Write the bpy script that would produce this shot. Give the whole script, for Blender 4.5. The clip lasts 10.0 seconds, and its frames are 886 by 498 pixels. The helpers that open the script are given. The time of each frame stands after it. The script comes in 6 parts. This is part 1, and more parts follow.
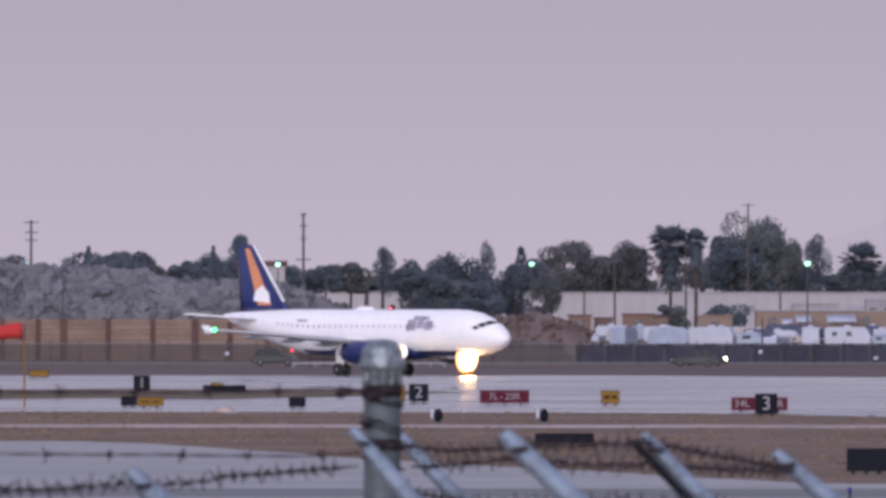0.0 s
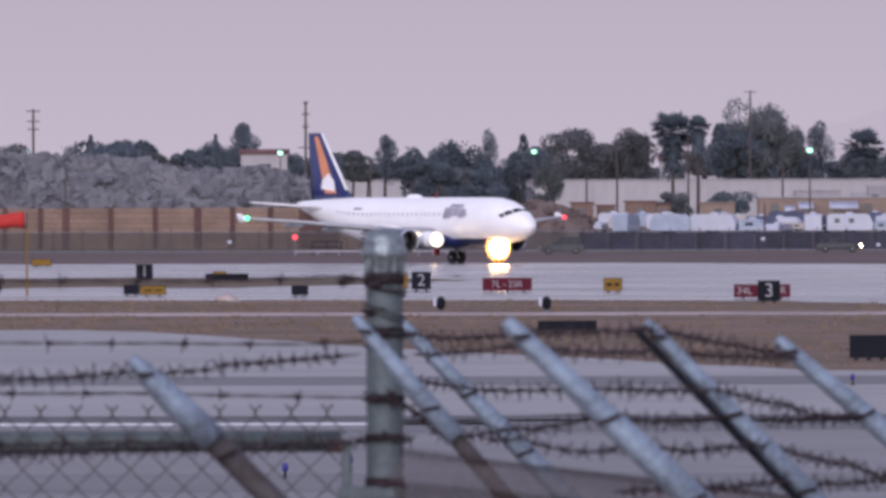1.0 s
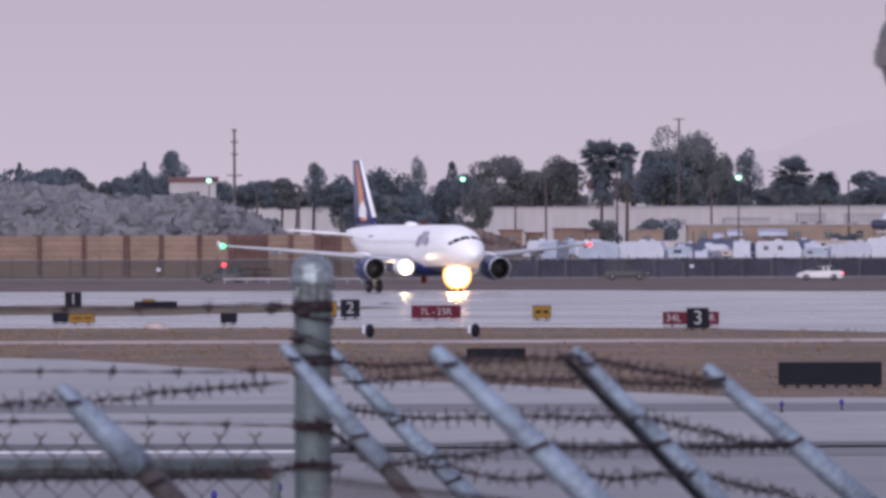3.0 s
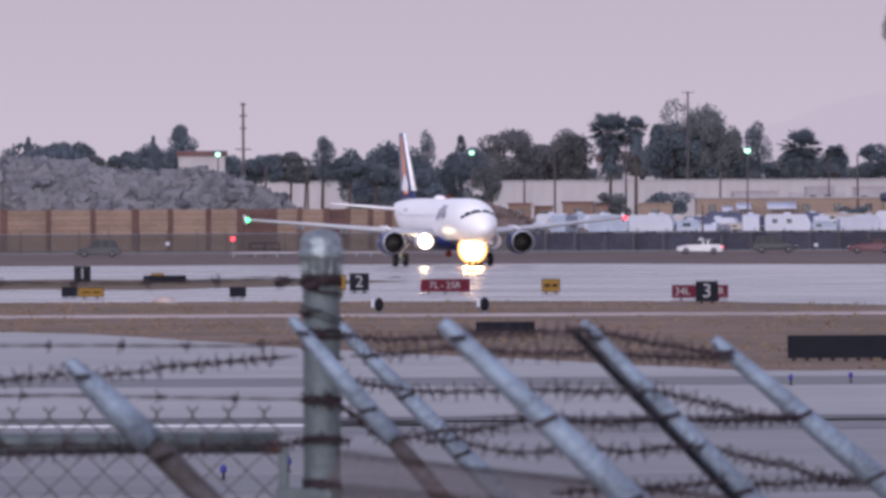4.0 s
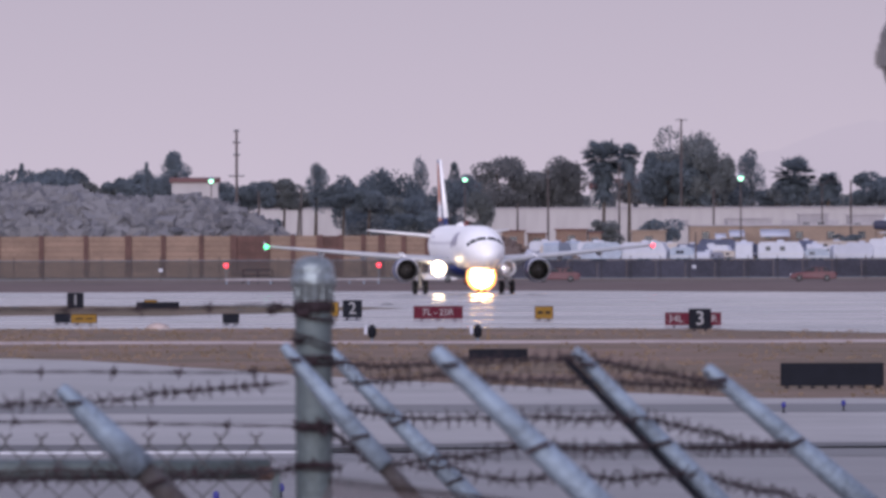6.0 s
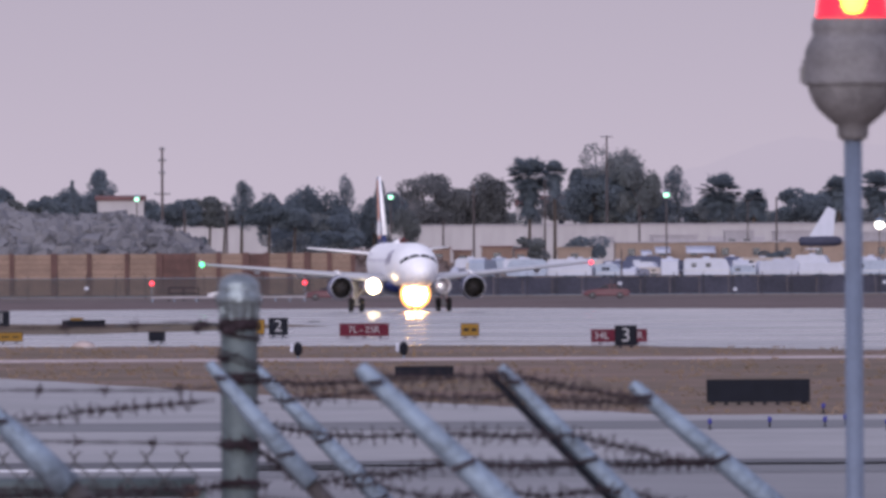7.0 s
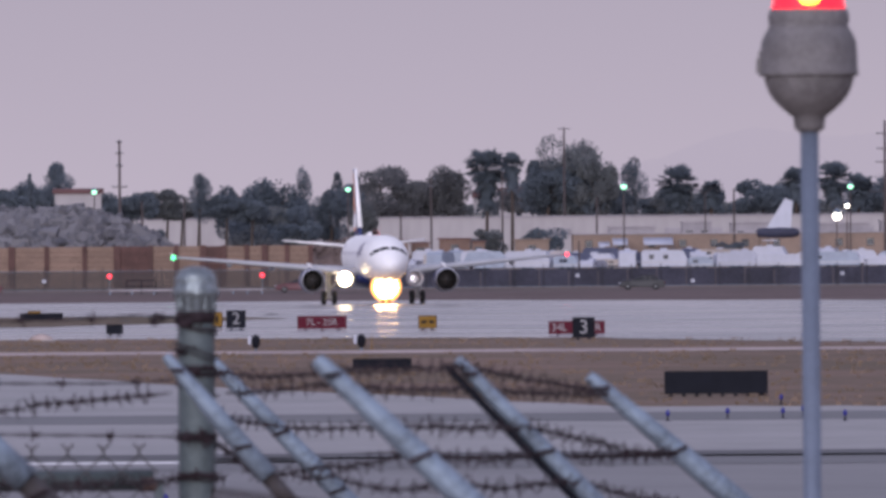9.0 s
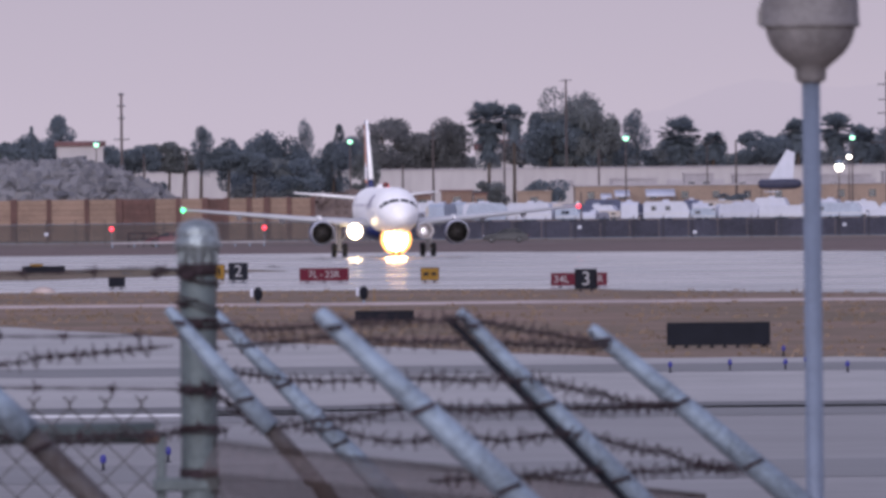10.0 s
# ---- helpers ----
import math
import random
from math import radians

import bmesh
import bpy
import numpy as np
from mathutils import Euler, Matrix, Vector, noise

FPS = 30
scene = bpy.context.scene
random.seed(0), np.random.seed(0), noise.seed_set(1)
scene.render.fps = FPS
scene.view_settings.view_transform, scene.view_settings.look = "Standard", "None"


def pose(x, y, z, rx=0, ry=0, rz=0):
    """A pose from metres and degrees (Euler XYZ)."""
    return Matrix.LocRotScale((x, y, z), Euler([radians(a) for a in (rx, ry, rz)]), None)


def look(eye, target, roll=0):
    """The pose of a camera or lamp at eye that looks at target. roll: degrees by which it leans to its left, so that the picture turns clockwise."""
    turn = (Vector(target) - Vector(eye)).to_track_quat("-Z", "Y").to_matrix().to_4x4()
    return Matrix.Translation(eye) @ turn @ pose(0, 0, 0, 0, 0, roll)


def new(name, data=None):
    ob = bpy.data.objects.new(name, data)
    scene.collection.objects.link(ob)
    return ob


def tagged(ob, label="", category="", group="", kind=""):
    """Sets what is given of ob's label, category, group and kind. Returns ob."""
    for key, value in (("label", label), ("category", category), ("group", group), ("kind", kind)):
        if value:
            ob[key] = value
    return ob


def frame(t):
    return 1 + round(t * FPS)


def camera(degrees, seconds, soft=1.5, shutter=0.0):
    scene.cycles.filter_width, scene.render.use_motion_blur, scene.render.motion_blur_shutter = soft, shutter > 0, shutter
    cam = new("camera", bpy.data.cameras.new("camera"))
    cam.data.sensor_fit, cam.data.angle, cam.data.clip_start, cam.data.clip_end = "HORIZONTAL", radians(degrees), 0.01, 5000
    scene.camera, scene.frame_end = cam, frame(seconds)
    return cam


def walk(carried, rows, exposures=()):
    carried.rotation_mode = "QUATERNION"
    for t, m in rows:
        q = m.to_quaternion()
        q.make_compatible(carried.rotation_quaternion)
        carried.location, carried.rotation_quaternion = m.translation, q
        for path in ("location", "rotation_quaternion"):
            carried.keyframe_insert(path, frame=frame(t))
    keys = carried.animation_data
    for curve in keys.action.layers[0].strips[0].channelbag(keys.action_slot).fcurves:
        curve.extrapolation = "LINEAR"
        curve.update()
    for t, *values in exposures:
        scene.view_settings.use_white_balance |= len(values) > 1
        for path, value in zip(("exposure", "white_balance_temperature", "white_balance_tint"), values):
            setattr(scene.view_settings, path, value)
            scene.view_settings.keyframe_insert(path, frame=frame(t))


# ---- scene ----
cam = camera(3.0, 10.0, soft=3.4, shutter=0.4)
cam.data.dof.use_dof, cam.data.dof.focus_distance, cam.data.dof.aperture_fstop = True, 1300.0, 67.0
FOCAL = 29940.0     # one unit of bearing or drop is 1/29940 of the distance
EYE = 6.8           # the camera's height over the airfield


def sight(bearing, drop, distance):
    """A place by its bearing to the right of north, its drop under the horizon and its distance."""
    return Vector((bearing * distance / FOCAL, distance, EYE - drop * distance / FOCAL))


def ground(bearing, drop):
    """A place on the airfield by its bearing and drop."""
    d = FOCAL * EYE / drop
    return Vector((bearing * d / FOCAL, d, 0))


# time, pan, tilt, roll of the hand-held camera
HELD = [(0.0, 0.0, -90.0, 0.0), (0.1, 13.1, -100.3, -0.03), (0.2, 22.3, -103.6, -0.059), (0.3, 27.4, -100.8, -0.089), (0.4, 19.5, -65.1, -0.118),
        (0.5, -5.5, 17.4, -0.148), (0.6, -13.7, 62.0, -0.151), (0.7, -22.7, 83.4, -0.154), (0.8, -21.3, 94.4, -0.157), (0.9, -14.8, 103.9, -0.16),
        (1.0, -4.5, 108.5, -0.163), (1.1, 8.2, 116.1, -0.188), (1.2, 16.3, 115.9, -0.214), (1.3, 33.3, 104.8, -0.239), (1.4, 49.0, 79.6, -0.265),
        (1.5, 67.7, 55.4, -0.29), (1.6, 85.0, 45.6, -0.286), (1.7, 97.7, 33.2, -0.282), (1.8, 113.2, 22.4, -0.279), (2.0, 125.7, 18.4, -0.271),
        (2.2, 122.7, 32.0, -0.259), (3.3, 131.8, 72.5, -0.19), (3.5, 138.0, 90.3, -0.178), (3.7, 124.3, 108.2, -0.227), (4.0, 105.4, 106.8, -0.3),
        (4.2, 103.9, 88.7, -0.286), (4.5, 111.2, 65.0, -0.266), (4.8, 114.9, 50.1, -0.235), (5.0, 121.4, 49.1, -0.215), (5.2, 134.0, 62.5, -0.24),
        (6.3, 118.2, 53.5, -0.18), (6.5, 158.9, 38.9, -0.224), (6.8, 216.3, 20.7, -0.294), (7.0, 249.2, 29.0, -0.341), (7.2, 271.0, 33.1, -0.361),
        (7.3, 279.0, 33.1, -0.372), (7.5, 283.6, 30.5, -0.392), (7.6, 274.1, 20.5, -0.38), (7.7, 241.5, 14.2, -0.368), (7.8, 181.1, 9.6, -0.356),
        (8.0, 105.3, -2.3, -0.332), (8.2, 92.0, 4.2, -0.33), (8.3, 145.0, 4.5, -0.33), (8.5, 238.9, 8.9, -0.328), (8.7, 282.1, 17.5, -0.385),
        (9.0, 324.2, 43.3, -0.471), (9.2, 294.3, 73.0, -0.516), (9.3, 256.9, 89.6, -0.539), (9.5, 236.1, 116.3, -0.584), (9.8, 300.5, 139.6, -0.591),
        (10.0, 319.6, 128.2, -0.595)]
rows = []
for t, pan, tilt, roll in HELD:
    eye = Vector((0.0008 * t, 0, EYE))
    rows.append((t, look(eye, eye + Vector((pan, FOCAL, -tilt)), roll)))
walk(cam, rows, [(0.0, -0.12), (0.5, -0.35), (1.0, -0.06), (2.0, 0.04), (3.5, 0.0), (4.5, 0.08), (6.0, 0.02), (7.5, -0.08), (9.0, -0.18), (10.0, -0.02)])

# ---- sky and light ----
world = bpy.data.worlds.new("dusk")
scene.world = world
world.use_nodes = True
wn, wl = world.node_tree.nodes, world.node_tree.links
geo = wn.new("ShaderNodeTexCoord")
sep = wn.new("ShaderNodeSeparateXYZ")
wl.new(geo.outputs["Generated"], sep.inputs[0])
ramp = wn.new("ShaderNodeValToRGB")
wl.new(sep.outputs["Z"], ramp.inputs[0])
els = ramp.color_ramp.elements
els[0].position, els[0].color = 0.0, (0.575, 0.505, 0.62, 1)
els[1].position, els[1].color = 0.02, (0.455, 0.41, 0.525, 1)
for at, col in ((0.12, (0.55, 0.53, 0.70, 1)), (0.5, (0.56, 0.57, 0.82, 1))):
    els.new(at).color = col
sky = wn.new("ShaderNodeTexSky")
sky.sky_type, sky.sun_disc = "NISHITA", False
sky.sun_elevation, sky.sun_rotation = radians(3), radians(200)
mix = wn.new("ShaderNodeMixRGB")
mix.blend_type, mix.inputs[0].default_value = "ADD", 0.008
wl.new(ramp.outputs[0], mix.inputs[1])
wl.new(sky.outputs[0], mix.inputs[2])
wl.new(mix.outputs[0], wn["Background"].inputs[0])
wn["Background"].inputs[1].default_value = 1.0

sun_data = bpy.data.lights.new("afterglow", "SUN")
sun_data.energy, sun_data.angle, sun_data.color = 2.9, radians(40), (0.98, 0.93, 1.0)
sun = new("afterglow", sun_data)
sun.matrix_world = look((-300, -800, 250), (0, 600, 0))


# ---- materials ----
def material(name, color, rough=0.8, metal=0.0, vary=0.25, scale=1.0, bump=0.3, spec=0.5, second=None, emit=None, strength=0.0, stretch=None, detail_scale=9.0, rough_vary=0.0, pieces=0.0):
    """A painted or mineral surface: two sizes of mottling, fine relief, a little difference from piece to piece."""
    m = bpy.data.materials.new(name)
    m.use_nodes = True
    n, l = m.node_tree.nodes, m.node_tree.links
    p = n["Principled BSDF"]
    p.inputs["Roughness"].default_value = rough
    p.inputs["Metallic"].default_value = metal
    p.inputs["Specular IOR Level"].default_value = spec
    co = n.new("ShaderNodeTexCoord")
    src = co.outputs["Object"]
    if stretch:
        mp = n.new("ShaderNodeMapping")
        mp.inputs["Scale"].default_value = stretch
        l.new(src, mp.inputs[0])
        src = mp.outputs[0]
    big, small = n.new("ShaderNodeTexNoise"), n.new("ShaderNodeTexNoise")
    for node, k in ((big, scale), (small, scale * detail_scale)):
        node.inputs["Scale"].default_value = k
        node.inputs["Detail"].default_value = 6
        l.new(src, node.inputs["Vector"])
    add = n.new("ShaderNodeMath")
    add.operation = "ADD"
    l.new(big.outputs["Fac"], add.inputs[0])
    l.new(small.outputs["Fac"], add.inputs[1])
    if rough_vary:
        rr = n.new("ShaderNodeMapRange")
        rr.inputs["From Min"].default_value, rr.inputs["From Max"].default_value = 0.35, 0.65
        rr.inputs["To Min"].default_value, rr.inputs["To Max"].default_value = rough + rough_vary, rough - rough_vary
        l.new(big.outputs["Fac"], rr.inputs["Value"])
        l.new(rr.outputs[0], p.inputs["Roughness"])
    if pieces:
        isl = n.new("ShaderNodeNewGeometry")
        more = n.new("ShaderNodeMath")
        more.operation = "MULTIPLY_ADD"
        more.inputs[1].default_value = pieces
        l.new(isl.outputs["Random Per Island"], more.inputs[0])
        l.new(add.outputs[0], more.inputs[2])
        add = more
    rnd = n.new("ShaderNodeObjectInfo")
    addr = n.new("ShaderNodeMath")
    addr.operation = "MULTIPLY_ADD"
    addr.inputs[1].default_value = 0.25
    l.new(rnd.outputs["Random"], addr.inputs[0])
    l.new(add.outputs[0], addr.inputs[2])
    cr = n.new("ShaderNodeValToRGB")
    mr = n.new("ShaderNodeMapRange")
    mr.inputs["From Min"].default_value, mr.inputs["From Max"].default_value = 0.78, 1.38
    l.new(addr.outputs[0], mr.inputs["Value"])
    l.new(mr.outputs[0], cr.inputs[0])
    c = Vector(color)
    lo = second or tuple(c * (1 - vary))
    hi = tuple(Vector((min(1, x) for x in c * (1 + vary))))
    cr.color_ramp.elements[0].color = (*lo, 1)
    cr.color_ramp.elements[1].color = (*hi, 1)
    l.new(cr.outputs[0], p.inputs["Base Color"])
    if bump:
        b = n.new("ShaderNodeBump")
        b.inputs["Strength"].default_value = bump
        b.inputs["Distance"].default_value = 0.02
        l.new(small.outputs["Fac"], b.inputs["Height"])
        l.new(b.outputs[0], p.inputs["Normal"])
    if emit:
        p.inputs["Emission Color"].default_value = (*emit, 1)
        p.inputs["Emission Strength"].default_value = strength
    return m


def glowing(name, color, strength):
    m = bpy.data.materials.new(name)
    m.use_nodes = True
    p = m.node_tree.nodes["Principled BSDF"]
    p.inputs["Base Color"].default_value = (*color, 1)
    p.inputs["Emission Color"].default_value = (*color, 1)
    p.inputs["Emission Strength"].default_value = strength
    return m


M_GRASS = material("dry_grass", (0.18, 0.126, 0.106), 0.95, scale=0.09, vary=0.35, bump=0.3, spec=0.03, second=(0.108, 0.1, 0.068), stretch=(0.6, 0.6, 1))
M_DIRT = material("dry_dirt", (0.143, 0.11, 0.106), 0.95, scale=0.06, vary=0.3, bump=0.3, spec=0.03, stretch=(1, 0.5, 1))
M_CONCRETE = material("worn_concrete", (0.214, 0.204, 0.211), 0.24, scale=0.05, vary=0.4, bump=0.03, spec=0.36, stretch=(0.9, 0.9, 1), rough_vary=0.09)
M_ASPHALT = material("grey_asphalt", (0.104, 0.098, 0.102), 0.48, scale=0.06, vary=0.48, bump=0.05, spec=0.45, stretch=(0.6, 0.9, 1))
M_TAR = material("tar_seal", (0.05, 0.048, 0.055), 0.6, scale=0.3, vary=0.3)
M_LINE = material("faded_white_paint", (0.75, 0.73, 0.72), 0.6, scale=0.5, vary=0.15)
M_RUBBLE = material("broken_concrete", (0.102, 0.099, 0.11), 0.9, scale=0.16, vary=0.62, bump=0.8, second=(0.036, 0.037, 0.048), pieces=0.5)
M_TAN = material("tan_wall_panel", (0.214, 0.146, 0.116), 0.85, scale=0.25, vary=0.22, bump=0.3, stretch=(1, 1, 2.5))
M_COLUMN = material("rust_brown_column", (0.09, 0.045, 0.041), 0.8, scale=0.8, vary=0.3)
M_WHITE_WALL = material("white_warehouse_wall", (0.376, 0.351, 0.368), 0.8, scale=0.06, vary=0.10, stretch=(1, 1, 0.2))
M_ROOF = material("grey_roof", (0.30, 0.28, 0.31), 0.8, scale=0.3, vary=0.2)
M_RED_ROOF = material("red_tile_roof", (0.112, 0.052, 0.052), 0.85, scale=0.5, vary=0.25)
M_OCHRE = material("ochre_stucco", (0.238, 0.175, 0.144), 0.85, scale=0.2, vary=0.18)
M_SCREEN = material("dark_windscreen_mesh", (0.075, 0.075, 0.11), 0.8, scale=0.4, vary=0.3)
M_WOOD = material("weathered_pole_wood", (0.074, 0.059, 0.062), 0.85, scale=0.6, vary=0.3, stretch=(4, 4, 0.4))
M_GALV = material("galvanised_steel", (0.166, 0.21, 0.27), 0.6, metal=0.15, scale=13, vary=0.5, bump=0.15, detail_scale=6)
M_POST = material("weathered_grey_post_paint", (0.078, 0.098, 0.108), 0.6, metal=0.15, scale=14, vary=0.28, bump=0.25, detail_scale=5)
M_CAP = material("cast_aluminium_cap", (0.221, 0.255, 0.281), 0.35, metal=0.6, scale=22, vary=0.4, bump=0.3, detail_scale=4)
M_RUST = material("rusty_steel", (0.10, 0.062, 0.055), 0.8, metal=0.2, scale=25, vary=0.5, bump=0.4, detail_scale=4)
M_WIRE = material("rusted_barbed_wire", (0.032, 0.022, 0.027), 0.75, metal=0.2, scale=30, vary=0.6, spec=0.2)
M_LINK = material("dull_zinc_chain_link", (0.048, 0.045, 0.05), 0.55, metal=0.4, scale=20, vary=0.3)
M_SIGN_BLACK = material("black_sign_panel", (0.01, 0.011, 0.017), 0.7, scale=2, vary=0.25, spec=0.1)
M_SIGN_RED = material("red_sign_panel", (0.082, 0.006, 0.018), 0.6, scale=2, vary=0.12, spec=0.15)
M_SIGN_YELLOW = material("yellow_sign_panel", (0.218, 0.119, 0.019), 0.6, scale=2, vary=0.12, spec=0.15)
M_SIGN_WHITE = material("white_sign_paint", (0.3, 0.294, 0.318), 0.5, scale=3, vary=0.08, spec=0.1)
M_WHITE = material("white_aircraft_paint", (0.88, 0.86, 0.88), 0.42, scale=0.25, vary=0.05, bump=0.0)
M_BLUE = material("dark_blue_aircraft_paint", (0.014, 0.024, 0.112), 0.3, scale=0.4, vary=0.15, bump=0.0)
M_ORANGE = material("orange_tail_paint", (0.68, 0.27, 0.14), 0.35, scale=0.6, vary=0.2, bump=0.0)
M_GREYPAINT = material("light_grey_wing_paint", (0.432, 0.432, 0.468), 0.4, scale=0.5, vary=0.1, bump=0.0)
M_RIM = material("dull_wheel_rim", (0.16, 0.16, 0.17), 0.5, metal=0.5, scale=1, vary=0.1, bump=0.0)
M_LIP = material("bare_metal_lip", (0.72, 0.70, 0.72), 0.25, metal=0.9, scale=1, vary=0.1, bump=0.0)
M_DARK = material("dark_void", (0.04, 0.036, 0.036), 0.6, scale=2, vary=0.3)
M_GLASS = material("dark_window_glass", (0.015, 0.018, 0.03), 0.08, scale=1, vary=0.1, bump=0.0)
M_TYRE = material("black_tyre_rubber", (0.02, 0.02, 0.022), 0.85, scale=4, vary=0.2)
# leaf colours are lifted pale and bluish to carry the haze of distance
M_LEAF = material("hazy_green_leaf", (0.138, 0.163, 0.194), 0.9, scale=0.3, vary=0.4, bump=0.0, spec=0.05)
M_LEAF2 = material("hazy_olive_leaf", (0.163, 0.174, 0.183), 0.9, scale=0.3, vary=0.4, bump=0.0, spec=0.05)
M_LEAF3 = material("hazy_grey_leaf", (0.156, 0.159, 0.17), 0.9, scale=0.3, vary=0.35, bump=0.0, spec=0.05)
M_BARK = material("grey_brown_bark", (0.06, 0.045, 0.039), 0.9, scale=1, vary=0.3)
M_CASTING = material("weathered_grey_casting", (0.168, 0.156, 0.164), 0.65, metal=0.1, scale=16, vary=0.25, bump=0.25, detail_scale=5)
M_POLE = material("grey_blue_painted_pole", (0.133, 0.16, 0.222), 0.55, metal=0.2, scale=12, vary=0.15, bump=0.1)
M_RV = material("white_caravan_shell", (0.426, 0.439, 0.529), 0.45, scale=0.6, vary=0.1, bump=0.0)
M_SOCK = material("faded_red_windsock_cloth", (0.44, 0.028, 0.024), 0.8, scale=1.5, vary=0.2)
G_LAMP = glowing("nose_lamp_glow", (1.0, 0.56, 0.21), 120)
# amber glow for the glare round the nose lamp, no source of its own
G_GLARE = glowing("lamp_glare_glow", (1.0, 0.47, 0.14), 1.9)
G_SCAN = glowing("scan_lamp_glow", (1.0, 0.85, 0.6), 6)
G_WING = glowing("wing_lamp_glow", (1.0, 0.80, 0.48), 26)
G_GREEN = glowing("green_lamp_glow", (0.10, 1.0, 0.38), 3.0)
G_RED = glowing("red_lamp_glow", (1.0, 0.05, 0.08), 3.0)
G_FLOOD = glowing("floodlight_glow", (0.42, 1.0, 0.66), 2.4)
G_WARM = glowing("warm_floodlight_glow", (1.0, 0.93, 0.8), 12)
G_BEACON = glowing("red_beacon_glow", (1.0, 0.012, 0.03), 2.2)
G_CORE = glowing("beacon_filament_glow", (1.0, 0.62, 0.05), 6)
G_HEAD = glowing("headlamp_glow", (1.0, 0.85, 0.6), 14)
G_BLUE = glowing("blue_edge_lamp_glow", (0.015, 0.015, 0.16), 0.25)


def leafy(m):
    """Leaves let part of the light through."""
    n, l = m.node_tree.nodes, m.node_tree.links
    p = n["Principled BSDF"]
    tr = n.new("ShaderNodeBsdfTranslucent")
    l.new(p.inputs["Base Color"].links[0].from_socket, tr.inputs["Color"])
    mx = n.new("ShaderNodeMixShader")
    mx.inputs[0].default_value = 0.45
    l.new(p.outputs[0], mx.inputs[1])
    l.new(tr.outputs[0], mx.inputs[2])
    l.new(mx.outputs[0], n["Material Output"].inputs["Surface"])


for leaf_material in (M_LEAF, M_LEAF2, M_LEAF3):
    leafy(leaf_material)


# ---- mesh helpers ----
def empty(name, m=None):
    ob = new(name)
    ob.matrix_world = m or Matrix()
    return ob


def part(name, bm, mat, parent=None, label="", smooth=False):
    me = bpy.data.meshes.new(name)
    if smooth:
        for f in bm.faces:
            f.smooth = True
    bm.to_mesh(me)
    bm.free()
    for m in (mat if isinstance(mat, (list, tuple)) else [mat]):
        me.materials.append(m)
    ob = new(name, me)
    if parent:
        ob.parent = parent
    if label:
        tagged(ob, label)
    return ob


def box(bm, lo, hi, m=None, mat=0):
    """A box between two corners, added to bm."""
    lo, hi = Vector(lo), Vector(hi)
    r = bmesh.ops.create_cube(bm, size=1)
    bmesh.ops.transform(bm, verts=r["verts"], matrix=(m or Matrix()) @ Matrix.Translation((lo + hi) / 2) @ Matrix.Diagonal((*(hi - lo), 1)))
    for v in r["verts"]:
        for f in v.link_faces:
            f.material_index = mat
    return r["verts"]


def bevelled(lo, hi, w=0.02, seg=2):
    bm = bmesh.new()
    box(bm, lo, hi)
    bmesh.ops.bevel(bm, geom=bm.edges[:], offset=w, segments=seg, affect="EDGES")
    return bm


def rod(bm, a, b, r0, r1=None, n=10, mat=0, caps=True):
    """A tapered round bar from a to b."""
    a, b = Vector(a), Vector(b)
    d = b - a
    r = bmesh.ops.create_cone(bm, cap_ends=caps, segments=n, radius1=r0, radius2=r0 if r1 is None else r1, depth=d.length)
    bmesh.ops.transform(bm, verts=r["verts"], matrix=Matrix.Translation((a + b) / 2) @ d.to_track_quat("Z", "Y").to_matrix().to_4x4())
    for v in r["verts"]:
        for f in v.link_faces:
            f.material_index = mat
    return r["verts"]


def lathe(bm, profile, n=24, m=None, mat=0, caps=True):
    """Turn a list of (radius, height) round the z axis."""
    rings = []
    for r, z in profile:
        ring = []
        for i in range(n):
            a = 2 * math.pi * i / n
            v = Vector((r * math.cos(a), r * math.sin(a), z))
            ring.append(bm.verts.new(m @ v if m else v))
        rings.append(ring)
    for a, b in zip(rings, rings[1:]):
        for i in range(n):
            f = bm.faces.new((a[i], a[(i + 1) % n], b[(i + 1) % n], b[i]))
            f.material_index = mat
            f.smooth = True
    for ring, flip in ((rings[0], True), (rings[-1], False)):
        if caps and profile[0 if flip else -1][0] > 1e-4:
            f = bm.faces.new(ring[::-1] if flip else ring)
            f.material_index = mat
    return rings


def loft(bm, rings, mat=0, caps=True, closed=True):
    """Skin between rings of points."""
    made = [[bm.verts.new(p) for p in ring] for ring in rings]
    n = len(made[0])
    for a, b in zip(made, made[1:]):
        for i in range(n if closed else n - 1):
            f = bm.faces.new((a[i], a[(i + 1) % n], b[(i + 1) % n], b[i]))
            f.material_index = mat
            f.smooth = True
    if caps:
        bm.faces.new(made[0][::-1]).material_index = mat
        bm.faces.new(made[-1]).material_index = mat
    bmesh.ops.recalc_face_normals(bm, faces=bm.faces[:])
    return made


def lettering(body, size, mat, parent, m):
    """Raised letters on a sign, each a piece of its own."""
    made, x = [], 0.0
    for ch in body:
        if ch == " ":
            x += size * 0.2
            continue
        cu = bpy.data.curves.new("letter", "FONT")
        cu.body, cu.size, cu.extrude, cu.align_y = ch, size, 0.01, "CENTER"
        tmp = bpy.data.objects.new("letter_curve", cu)
        me = bpy.data.meshes.new_from_object(tmp)
        bpy.data.objects.remove(tmp)
        me.materials.clear()
        me.materials.append(mat)
        xs = [v.co.x for v in me.vertices]
        ob = new("letter", me)
        ob.parent = parent
        made.append((ob, x - min(xs)))
        x += max(xs) - min(xs) + size * 0.1
    for ob, at in made:
        ob.matrix_basis = m @ Matrix.Translation((at - (x - size * 0.1) / 2, 0, 0))


